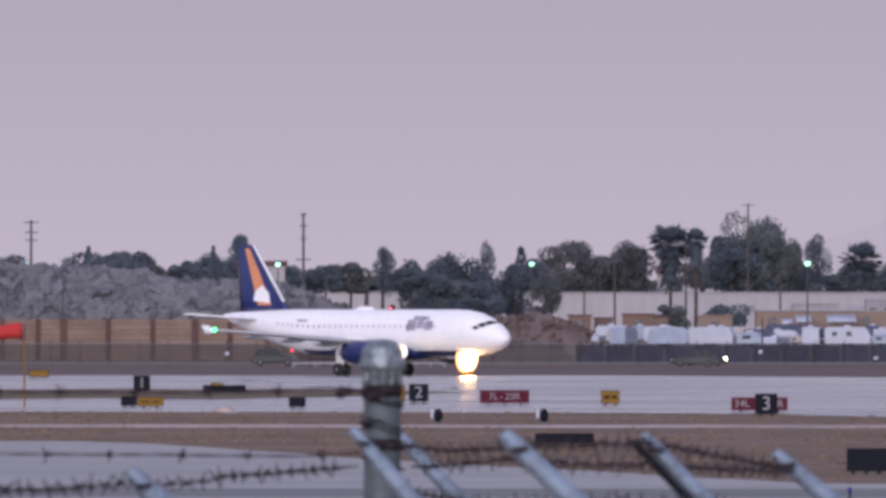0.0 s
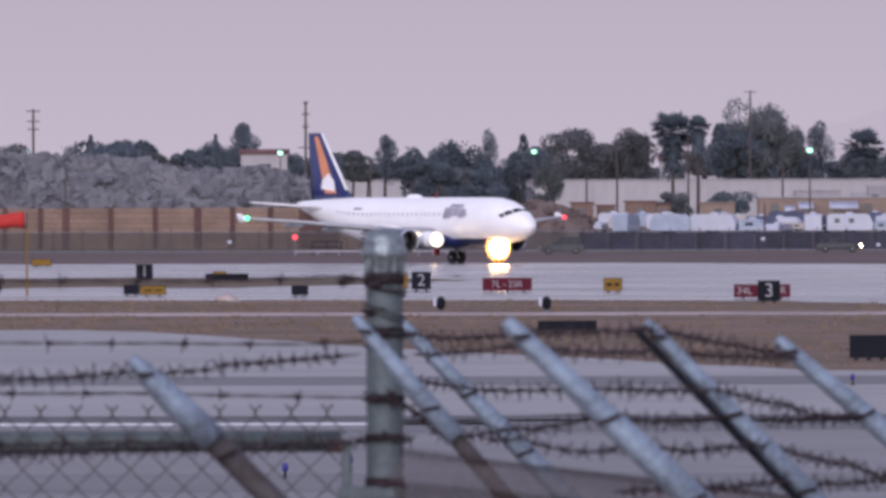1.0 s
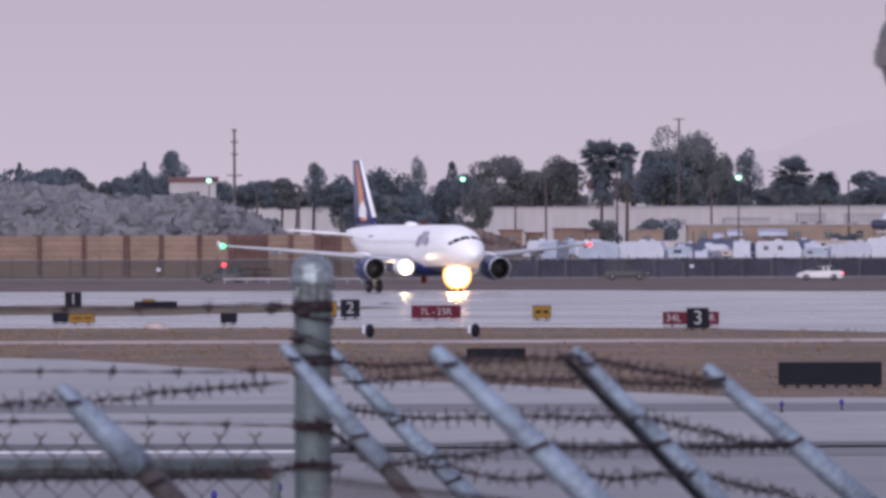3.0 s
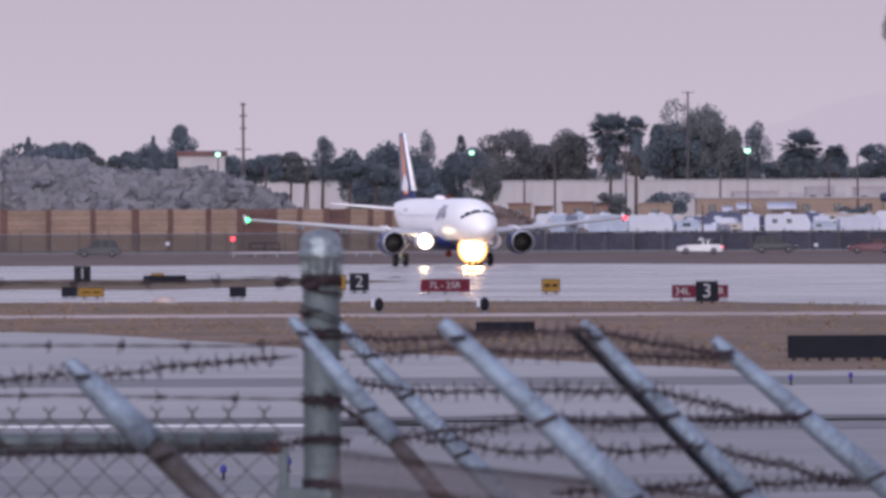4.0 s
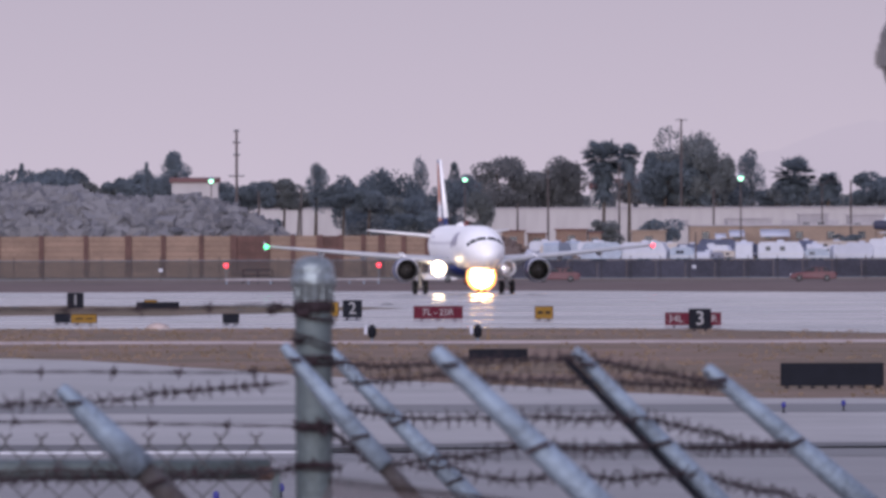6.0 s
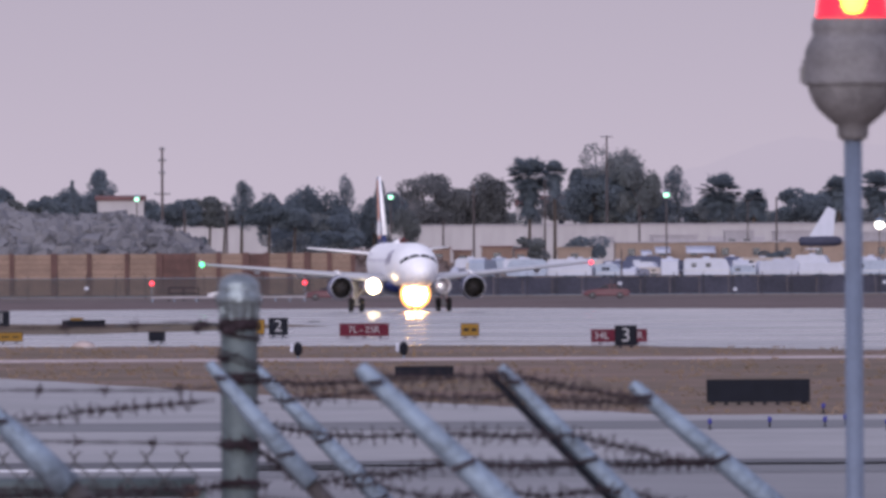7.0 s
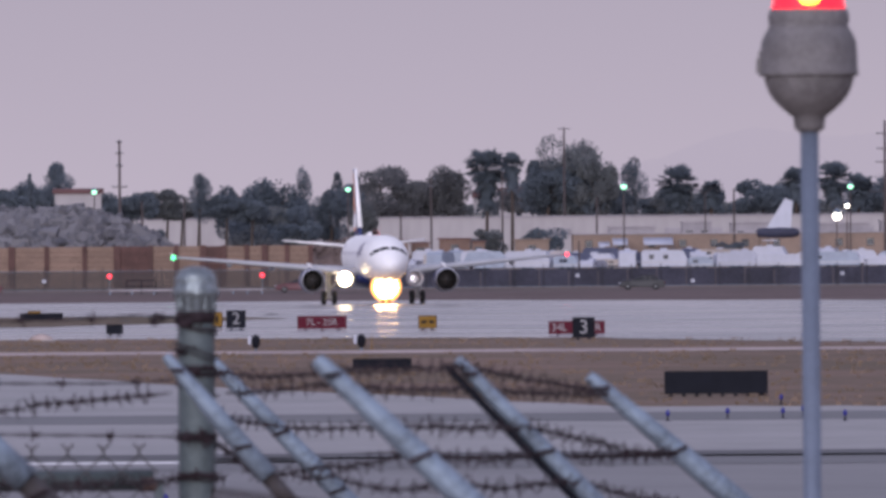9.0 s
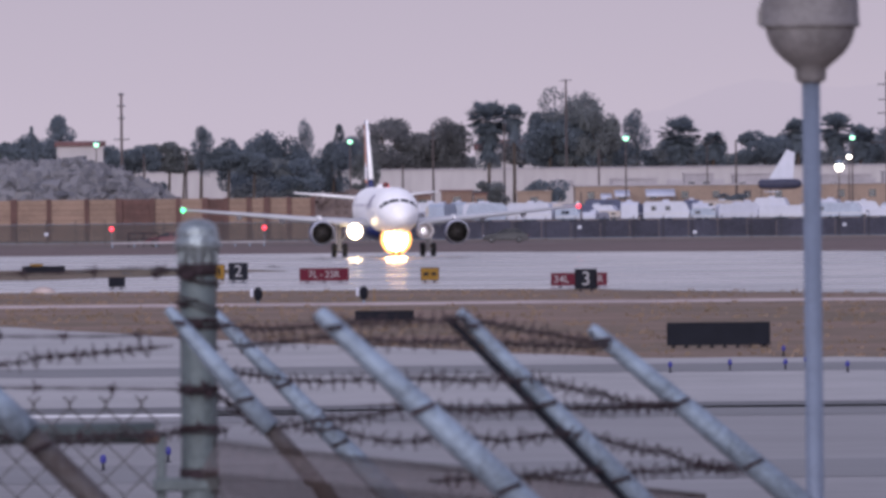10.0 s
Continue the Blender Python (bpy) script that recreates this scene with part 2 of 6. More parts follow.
# ---- ground ----
def sheet(name, outline, z, mat, label, category, ragged=0.0):
    """A flat sheet of ground with the given outline of (x, y)."""
    bm = bmesh.new()
    fine = []
    for (xa, ya), (xb, yb) in zip(outline, outline[1:] + outline[:1]):
        n = max(1, min(160, int(abs(xb - xa) / 1.2))) if ragged else 1
        for i in range(n):
            f = i / n
            x, y = xa + (xb - xa) * f, ya + (yb - ya) * f
            if i:
                y += ragged * (noise.noise(Vector((x * 0.12, y * 0.002, 4))) + 0.6 * noise.noise(Vector((x * 0.5, 3, y * 0.002))))
            fine.append((x, y))
    bm.faces.new([bm.verts.new((x, y, z)) for x, y in fine])
    bmesh.ops.recalc_face_normals(bm, faces=bm.faces[:])
    if bm.faces[:][0].normal.z < 0:
        bmesh.ops.reverse_faces(bm, faces=bm.faces[:])
    return tagged(part(name, bm, mat), label, category, kind="structure")


def build_ground():
    # the airfield, and the low bank on which the near fence and the camera stand
    bm = bmesh.new()
    xs = [-3000, -400, -60, -8, 8, 60, 400, 3000]
    ys = [(-300, 4.6), (20, 4.6), (45, 4.5), (80, 2.2), (120, 0), (600, 0), (1600, 0), (3000, 0), (4950, 0)]
    grid = [[bm.verts.new((x, y, z)) for x in xs] for y, z in ys]
    for a, b in zip(grid, grid[1:]):
        for i in range(len(xs) - 1):
            bm.faces.new((a[i], a[i + 1], b[i + 1], b[i]))
    tagged(part("ground", bm, M_GRASS, smooth=True), "dry brown grass of the airfield", "ground", kind="structure")
    # near taxiway, far apron, the tapering verge between them and the service track
    sheet("near_taxiway", [(-300, 125), (300, 125), (300, 490), (-300, 510)], 0.02, M_ASPHALT,
          "grey worn asphalt taxiway", "taxiway")
    sheet("taxiway_shoulder", [(-300, 510), (300, 490), (60, 597), (14, 625), (2, 690), (-6, 745), (-14, 800), (-50, 850), (-300, 1000)], 0.02, M_PALE,
          "pale grey worn concrete taxiway shoulder", "taxiway", 9.0)
    sheet("far_apron", [(-400, 1030), (-30, 1026), (8, 1018), (20, 1005), (27, 972), (60, 880), (500, 650), (500, 1250), (60, 1445), (15, 1519), (-400, 1519)], 0.02, M_CONCRETE,
          "pale worn concrete runway crossing", "runway", 6.0)
    sheet("verge", [(-400, 1148), (-14, 1152), (2, 1235), (-6, 1278), (-400, 1285)], 0.04, M_GRASS, "narrow strip of dry grass and weeds", "verge", 12.0)
    sheet("service_track", [(-300, 922), (-20, 921), (25, 917), (300, 900), (300, 878), (25, 894), (-20, 899), (-300, 900)], 0.02, M_TRACK,
          "thin pale concrete service track", "track", 3.0)
    sheet("far_verge", [(-900, 1519), (15, 1519), (60, 1445), (500, 1250), (900, 1250), (900, 1700), (-900, 1700)], 0.015, M_DIRT, "bare brown dirt beside the runway", "verge")
    sheet("perimeter_road", [(-900, 1700), (900, 1700), (900, 1775), (-900, 1775)], 0.02, M_DUSTROAD, "dusty brown perimeter road", "road")
    for name, x0, x1, y0, y1, skew, mat, lab in (("tar_band", -200, 200, 494, 507, 8, M_TAR, "black tar joint across the taxiway"), ("painted_line", -200, 1.5, 483, 488, 0, M_LINE, "faded white taxiway line"),
                                                 ("tar_band", -200, 8, 470, 474, 0, M_BAND, "thin dark joint on the taxiway"), ("worn_band", -200, 200, 596, 622, 30, M_BAND, "dark worn tyre band on the taxiway"),
                                                 ("worn_band", -200, 200, 380, 404, 6, M_BAND, "dark worn tyre band on the taxiway"), ("worn_band", -200, 200, 328, 344, 4, M_BAND, "dark worn tyre band on the taxiway"),
                                                 ("worn_band", -2, 200, 474, 494, 4, M_BAND, "dark worn tyre band on the taxiway")):
        sheet(name, [(x0, y0), (x1, y0 - skew * (x1 - x0) / 400), (x1, y1 - skew * (x1 - x0) / 400), (x0, y1)], 0.03, mat, lab, "marking")
    for i, (y0, y1) in enumerate(((1140, 1160), (1060, 1075), (1330, 1350), (1405, 1420))):
        sheet("worn_band", [(-200, y0), (200, y0), (200, y1), (-200, y1)], 0.03, M_BAND2, "slightly darker worn band on the runway", "marking")


M_BROWN = material("brown_plank_wall", (0.17, 0.11, 0.09), 0.85, scale=0.3, vary=0.3)
M_DUSTROAD = material("dusty_road", (0.152, 0.124, 0.12), 0.95, scale=0.06, vary=0.25, bump=0.2, spec=0.04, stretch=(1, 0.5, 1))
M_PALE = material("pale_worn_pavement", (0.189, 0.177, 0.181), 0.36, scale=0.06, vary=0.48, bump=0.03, spec=0.4, stretch=(0.7, 0.9, 1))
M_TRACK = material("dusty_concrete", (0.456, 0.367, 0.346), 0.7, scale=0.06, vary=0.3, bump=0.05, spec=0.05, stretch=(2, 0.6, 1))
M_BAND = material("worn_dark_asphalt", (0.09, 0.087, 0.093), 0.52, scale=0.06, vary=0.35, bump=0.05, stretch=(0.5, 0.9, 1))
M_BAND2 = material("worn_grey_concrete", (0.25, 0.235, 0.245), 0.2, scale=0.06, vary=0.3, bump=0.03, stretch=(0.5, 0.9, 1))
build_ground()


def build_grass_tufts():
    """Dry tufts that roughen the grass between the taxiway and the runway crossing."""
    rnd = random.Random(21)
    verts, faces = [], []
    for i in range(5000):
        x = rnd.uniform(-46, 46)
        lo = float(np.interp(x, [-50, -14, -6, 2, 14, 60], [850, 800, 745, 690, 625, 597]))
        hi = float(np.interp(x, [-30, 8, 22, 60], [1026, 1018, 1000, 900]))
        y = rnd.uniform(lo + 2, hi - 3)
        if abs(y - 908) < 15 or noise.noise(Vector((x * 0.3, y * 0.03, 6))) < rnd.uniform(-0.5, 0.15):
            continue
        h, w = rnd.uniform(0.05, 0.2), rnd.uniform(0.05, 0.22)
        for k in range(3):
            a, b = rnd.uniform(-w, w), rnd.uniform(-0.1, 0.1)
            b0 = len(verts)
            verts += [(x + a - w * 0.4, y, 0.0), (x + a + w * 0.4, y, 0.0), (x + a + b, y + b, h)]
            faces.append((b0, b0 + 1, b0 + 2))
    me = bpy.data.meshes.new("grass_tufts")
    me.from_pydata(verts, [], faces)
    me.materials.append(M_TUFT)
    tagged(new("grass_tufts", me), "dry brown grass tufts on the airfield", "grass", kind="stuff")


M_TUFT = material("dry_tuft_grass", (0.169, 0.12, 0.095), 0.95, scale=0.4, vary=0.45, bump=0.0, spec=0.02, second=(0.115, 0.09, 0.065), stretch=(0.4, 0.1, 1))
build_grass_tufts()


# ---- far buildings and walls ----
def building(name, bearing0, bearing1, drop_top, distance, depth, mats, label, windows=0, roof=0.25, gable=0.0):
    """A low building: walls, a roof with an overhang, and a row of windows towards the airfield."""
    a, b = sight(bearing0, drop_top, distance), sight(bearing1, drop_top, distance)
    top, w = a.z, b.x - a.x
    ob = tagged(empty(name, Matrix.Translation((a.x, distance, 0))), label, "building")
    bm = bmesh.new()
    box(bm, (0, 0, -0.2), (w, depth, top - roof))
    part("wall", bm, mats[0], ob)
    bm = bmesh.new()
    if gable:
        ring = [(-0.5, top - roof), (depth / 2, top + gable), (depth + 0.5, top - roof), (depth / 2, top - roof - 0.05)]
        loft(bm, [[Vector((x, y, z)) for y, z in ring] for x in (-0.4, w + 0.4)])
    else:
        box(bm, (-0.3, -0.3, top - roof), (w + 0.3, depth + 0.3, top))
    part("roof", bm, mats[1], ob)
    for i in range(windows):
        x = (i + 0.5) * w / windows
        bm = bevelled((x - 0.7, -0.06, top * 0.42), (x + 0.7, 0.05, top * 0.72), 0.03, 1)
        part("window", bm, M_GLASS, ob)
    return ob


def build_warehouse():
    x0, x1, y, top = -31, 172, 3800, 8.6
    ob = tagged(empty("warehouse", Matrix.Translation((x0, y, 0))), "long white tilt-up concrete warehouse behind the yards", "building")
    bm = bmesh.new()
    box(bm, (0, 0.3, 0), (x1 - x0, 60, top - 0.3))
    part("core", bm, M_WHITE_WALL, ob)
    n = 22
    step = (x1 - x0) / n
    bm = bevelled((0.01, 0, 0), (step - 0.01, 0.4, top - 0.35), 0.015, 1)
    first = part("wall_panel", bm, M_WHITE_WALL, ob)
    for i in range(1, n):
        p = new("wall_panel", first.data)
        p.parent, p.location = ob, (i * step, 0, 0)
    bm = bmesh.new()
    box(bm, (-0.3, -0.25, top - 0.4), (x1 - x0 + 0.3, 60, top))
    part("parapet", bm, M_ROOF, ob)
    for i in range(9):
        x = 96 + i * 11 + (i * 37 % 5)
        bm = bevelled((x, -0.12, 4.2), (x + 5, 0.05, 5.6), 0.05, 1)
        part("window_band", bm, M_ROOF, ob, "grey window band")


def build_tan_wall():
    y, top = 1900, 4.6
    ob = tagged(empty("barrier_wall", Matrix.Translation((0, y, 0))), "tan plank blast wall with rust-brown columns", "wall")
    marks = [-845, -780, -717, -672, -593, -514, -439, -377, -310, -253, -193, -148, -100, -63, -23, 9, 48, 90]
    k = y / FOCAL
    rnd = random.Random(4)
    for i, u in enumerate(marks):
        w = 0.52 if i % 3 else 0.75
        part("column", bevelled((u * k - w / 2, -0.35, -0.2), (u * k + w / 2, 0.1, top + 0.1), 0.04, 1), M_COLUMN, ob, "rust-brown steel column")
    for i, (a, b) in enumerate(zip(marks, marks[1:])):
        mat = M_COLUMN if i in (9, 12) else M_TAN
        n = 8
        for j in range(n):
            z0, z1 = top * j / n, top * (j + 1) / n
            inset = rnd.uniform(0, 0.05)
            bm = bmesh.new()
            box(bm, (a * k, -0.1 + inset, z0 + 0.025), (b * k, 0.1, z1 - 0.02 + rnd.uniform(0, 0.03) * (j == n - 1)))
            part("plank", bm, mat, ob)
    bm = bmesh.new()
    box(bm, (marks[0] * k, 0.12, -0.1), (marks[-1] * k, 0.2, top - 0.1))
    part("backing", bm, M_COLUMN, ob)


def build_mound(name, pts, y, depth, mat, chunks, size, label, seed):
    """A heap along the given crest of (bearing, drop), strewn with broken blocks."""
    rnd = random.Random(seed)
    crest = [sight(u, v, y) for u, v in pts]
    xs = np.linspace(crest[0].x, crest[-1].x, 120)
    zs = np.interp(xs, [c.x for c in crest], [c.z for c in crest])
    bm = bmesh.new()
    rowsn = 14
    grid = []
    for j in range(rowsn + 1):
        f = j / rowsn
        prof = math.sin(math.pi * min(1, f * 1.0)) ** 0.8 if j not in (0, rowsn) else 0
        line = []
        for x, z in zip(xs, zs):
            n = noise.noise(Vector((x * 0.35, j * 0.9, seed))) * 1.5 + noise.noise(Vector((x * 1.3, j * 2.1, seed))) * 0.7
            line.append(bm.verts.new((x, y - depth / 2 + depth * f, max(-0.2, z * prof + n * prof))))
        grid.append(line)
    for a, b in zip(grid, grid[1:]):
        for i in range(len(xs) - 1):
            bm.faces.new((a[i], a[i + 1], b[i + 1], b[i]))
    base = tagged(part(name, bm, mat), label, "rubble pile", kind="stuff")
    verts, faces = [], []
    for i in range(chunks):
        x = rnd.uniform(xs[0], xs[-1])
        f = rnd.uniform(0.04, 0.56)
        z = float(np.interp(x, xs, zs)) * math.sin(math.pi * f) ** 0.8
        c = Vector((x, y - depth / 2 + depth * f, z))
        s = size * rnd.uniform(0.3, 1.0) ** 2 + 0.15
        rot = Euler((rnd.gauss(0, 0.6), rnd.gauss(0, 0.5), rnd.uniform(0, 6))).to_matrix()
        wide, flat = rnd.uniform(0.8, 1.5), rnd.choice((0.2, 0.35, 0.6, 0.8))
        b0 = len(verts)
        for sx in (-1, 1):
            for sy in (-1, 1):
                for sz in (-1, 1):
                    verts.append(c + rot @ Vector((sx * s * wide * rnd.uniform(0.8, 1.1), sy * s * rnd.uniform(0.75, 1.1), sz * s * flat * rnd.uniform(0.8, 1.2))))
        for q in ((0, 1, 3, 2), (4, 6, 7, 5), (0, 4, 5, 1), (2, 3, 7, 6), (0, 2, 6, 4), (1, 5, 7, 3)):
            faces.append([b0 + k for k in q])
    me = bpy.data.meshes.new("chunk")
    me.from_pydata(verts, [], faces)
    me.materials.append(mat)
    ob = new("chunk", me)
    ob.parent = base
    tagged(ob, "broken concrete blocks", kind="stuff")


def build_perimeter_fence():
    y = 1790
    k = y / FOCAL
    ob = tagged(empty("perimeter_fence", Matrix.Translation((0, y, 0))), "chain-link perimeter fence, dark windscreen along the caravan yard", "fence")
    bm = bmesh.new()
    rod(bm, (0, 0, -0.2), (0, 0, 2.5), 0.05, n=6)
    first = part("post", bm, M_LINK, ob)
    first.location.x = -850 * k
    for i in range(1, 42):
        p = new("post", first.data)
        p.parent, p.location = ob, ((-850 + i * 52) * k, 0, 0)
    for z in (2.15, 0.15):
        bm = bmesh.new()
        rod(bm, (-850 * k, 0, z), (1290 * k, 0, z), 0.03, n=6)
        part("rail", bm, M_GALV, ob)
    for i in range(21):
        bm = bmesh.new()
        x0, x1 = (235 + i * 52) * k, (235 + (i + 1) * 52 - 1) * k
        cols, rws = 6, 3
        grid = [[bm.verts.new((x0 + (x1 - x0) * a / cols, 0.08 + 0.05 * noise.noise(Vector((x0 + a * 1.7, b * 2.0, 3))), 0.12 + 1.9 * b / rws + (0.06 * noise.noise(Vector((x0 + a, 9, 1))) if b == rws else 0)))
                 for a in range(cols + 1)] for b in range(rws + 1)]
        for a, b in zip(grid, grid[1:]):
            for j in range(cols):
                bm.faces.new((a[j], a[j + 1], b[j + 1], b[j]))
        bmesh.ops.solidify(bm, geom=bm.faces[:], thickness=0.02)
        part("windscreen", bm, M_SCREEN, ob, "dark blue-black windscreen mesh")
    verts, faces = [], []
    x = -850 * k
    while x < 235 * k:
        for dx in (1.75, -1.75):
            b0 = len(verts)
            verts += [(x, 0, 0.1), (x + 0.035, 0, 0.1), (x + 0.035 + dx, 0, 2.15), (x + dx, 0, 2.15)]
            faces.append((b0, b0 + 1, b0 + 2, b0 + 3))
        x += 0.085
    me = bpy.data.meshes.new("chain_link")
    me.from_pydata(verts, [], faces)
    me.materials.append(M_LINK)
    m = new("chain_link", me)
    m.parent = ob
    tagged(m, "grey chain-link mesh", kind="stuff")


def build_barricade(u0, u1, far_end=False):
    a, b = sight(u0, 113, 1697), sight(u1, 113, 1697)
    ob = tagged(empty("barricade", Matrix.Translation((a.x, 1697, 0))), "low white barricade bar with a red warning lamp", "barricade")
    w = b.x - a.x
    part("bar", bevelled((0, -0.08, 0.36), (w, 0.08, 0.54), 0.03), M_ROOF, ob)
    for i in range(4):
        x = 0.15 + i * (w - 0.3) / 3
        part("foot", bevelled((x - 0.08, -0.3, 0), (x + 0.08, 0.3, 0.31), 0.02, 1), M_GALV, ob)
    bm = bmesh.new()
    xl = w - 0.1 if far_end else 0.1
    rod(bm, (xl, 0, 0.5), (xl, 0, 1.7), 0.03, n=6)
    part("lamp_post", bm, M_GALV, ob)
    bm = bmesh.new()
    bmesh.ops.create_uvsphere(bm, u_segments=12, v_segments=8, radius=0.22)
    p = part("lamp", bm, G_RED, ob, "lit red warning lamp", True)
    p.location = (xl, -0.05, 1.87)


build_warehouse()
build_tan_wall()
build_mound("rubble_heap", [(-900, -46), (-760, -47), (-673, -36), (-613, -39), (-500, -30), (-450, -19), (-400, -13), (-350, -22), (-300, -17), (-255, -2), (-215, 18), (-175, 36), (-150, 56)],
            2300, 30, M_RUBBLE, 3600, 1.25, "heap of grey broken concrete rubble behind the wall", 5)
build_mound("earth_heap", [(75, 60), (95, 33), (150, 30), (200, 34), (240, 45), (262, 62)], 2100, 10, M_DIRT, 120, 0.3, "low heap of tan earth behind the wall", 8)
build_perimeter_fence()
build_barricade(-268, -146)
build_barricade(-76, 6, True)
building("house", -362, -280, -63, 2900, 8, (M_WHITE_WALL, M_RED_ROOF), "white house with a red tile roof behind the rubble", 2, gable=0.6)
building("long_shed", 555, 1330, 18, 3300, 20, (M_OCHRE, M_ROOF), "long low ochre stucco shed with a grey roof", 14)
building("ochre_hut", 452, 512, 27, 3100, 6, (M_OCHRE, M_OCHRE), "small ochre hut among the caravans", 1)
for u0, u1, v, d in ((222, 262, 26, 3050), (268, 300, 31, 3060), (318, 372, 24, 3060), (376, 398, 29, 3040)):
    building("brown_shed", u0, u1, v, d, 6, (M_BROWN, M_RED_ROOF), "low brown plank shed beside the caravan yard", 1)
for u0, u1, v, d in ((748, 800, -2, 3600), (835, 900, 0, 3600), (990, 1080, 2, 3600), (620, 700, 6, 3500), (1100, 1200, -2, 3600)):
    building("flat_roofed_unit", u0, u1, v, d, 10, (M_ROOF, M_ROOF), "pale flat-roofed unit behind the shed", 2)
for u0, u1, v in ((425, 560, -52), (150, 185, -47), (320, 345, -45), (380, 400, -48), (600, 640, -47), (-60, -20, -40)):
    building("roof_house", u0, u1, v, 4300, 12, (M_WHITE_WALL, M_RED_ROOF), "distant house with a red-brown roof", 2, gable=1.8)
for u0, u1, v0, v1 in ((625, 652, 27, 38), (680, 732, 26, 38), (600, 620, 33, 40)):
    a, b, c = sight(u0, v0, 3290), sight(u1, v0, 3290), sight(u0, v1, 3290)
    aw = tagged(empty("awning", Matrix.Translation((a.x, 3290, 0))), "white sloping awning on two posts", "awning")
    bm = bmesh.new()
    loft(bm, [[Vector((x, 6, a.z)), Vector((x, 0, c.z)), Vector((x, 0, c.z - 0.12)), Vector((x, 6, a.z - 0.12))] for x in (0, b.x - a.x)])
    part("canopy", bm, M_RV, aw)
    for x in (0.1, b.x - a.x - 0.1):
        bm = bmesh.new()
        rod(bm, (x, 0.1, 0), (x, 0.1, c.z), 0.06, n=6)
        part("post", bm, M_GALV, aw)


# ---- caravans in the yard ----
M_RVBLUE = material("pale_blue_grey_shell", (0.27, 0.31, 0.40), 0.5, scale=0.6, vary=0.2, bump=0.0)
M_RVTAN = material("beige_shell", (0.36, 0.31, 0.29), 0.5, scale=0.6, vary=0.2, bump=0.0)
M_TARP = material("dark_blue_tarpaulin", (0.06, 0.07, 0.13), 0.7, scale=0.8, vary=0.3, bump=0.3)


def caravan(m, length, height, seed):
    rnd = random.Random(seed)
    paint, hue = ((M_RV, "white"), (M_RV, "white"), (M_RVBLUE, "pale blue-grey"), (M_RV, "white"), (M_RVTAN, "beige"), (M_RVBLUE, "pale blue-grey"), (M_TARP, "dark blue tarpaulin-covered"))[seed % 7]
    ob = tagged(empty("caravan", m), hue + " parked caravan in the storage yard", "caravan", "caravans in the yard")
    prof = [(-length / 2, 0.55), (length / 2, 0.55), (length / 2 + 0.1, height * 0.55), (length / 2 - 0.5, height - 0.1), (length / 2 - 1.1, height), (-length / 2 + 0.4, height), (-length / 2, height - 0.35)]
    bm = bmesh.new()
    loft(bm, [[Vector((x, y, z)) for x, z in prof] for y in (-1.2, 1.2)])
    for f in bm.faces:
        f.smooth = False
    bmesh.ops.bevel(bm, geom=[e for e in bm.edges if e.calc_length() > 0.3], offset=0.07, segments=2, affect="EDGES")
    part("body", bm, paint, ob)
    for i in range(rnd.choice((0, 0, 1, 2))):
        x = -length * 0.35 + (i + rnd.uniform(0, 0.5)) * length * 0.26
        part("window", bevelled((x, -1.23, height * 0.55), (x + rnd.uniform(0.5, 0.9), -1.15, height * 0.78), 0.05, 1), M_GLASS, ob)
    part("stripe", bevelled((-length / 2 + 0.1, -1.225, height * 0.36), (length / 2 - 0.1, -1.15, height * 0.43), 0.01, 1), M_GREYPAINT if seed % 3 else M_BLUE, ob)
    part("rooftop_unit", bevelled((-0.5, -0.4, height - 0.02), (0.5, 0.4, height + 0.28), 0.06, 1), M_RV, ob)
    for x in (-0.5, 0.5):
        bm = bmesh.new()
        rod(bm, (x, -1.18, 0.36), (x, -0.95, 0.36), 0.36, n=14)
        part("wheel", bm, M_TYRE, ob)
    bm = bmesh.new()
    rod(bm, (length / 2, 0, 0.5), (length / 2 + 1.1, 0, 0.5), 0.05, n=6)
    rod(bm, (length / 2 + 1.0, 0, 0), (length / 2 + 1.0, 0, 0.55), 0.04, n=6)
    part("hitch", bm, M_GALV, ob)
    return ob


rnd = random.Random(11)
for k, (dist, u0, u1) in enumerate(((2420, 300, 1290), (2540, 250, 1290), (2680, 270, 1290), (2900, 330, 1290))):
    u, i = u0, 0
    while u < u1:
        ln = rnd.choice((3.6, 4.2, 5.0, 5.6, 6.5, 8.0))
        turn = rnd.choice((0, 0, 12, -15, 180, 90, 70))
        lateral = ln if abs(turn) < 20 or turn == 180 else 3.2
        p = sight(u + lateral * FOCAL / dist / 2, 0, dist)
        caravan(pose(p.x, dist, 0, 0, 0, turn), ln, rnd.choice((1.5, 1.9, 2.2, 2.5, 2.9)) - 0.1 * k, rnd.randint(0, 999))
        u += (lateral + rnd.choice((0.2, 0.4, 0.8, 1.8))) * FOCAL / dist
        i += 1


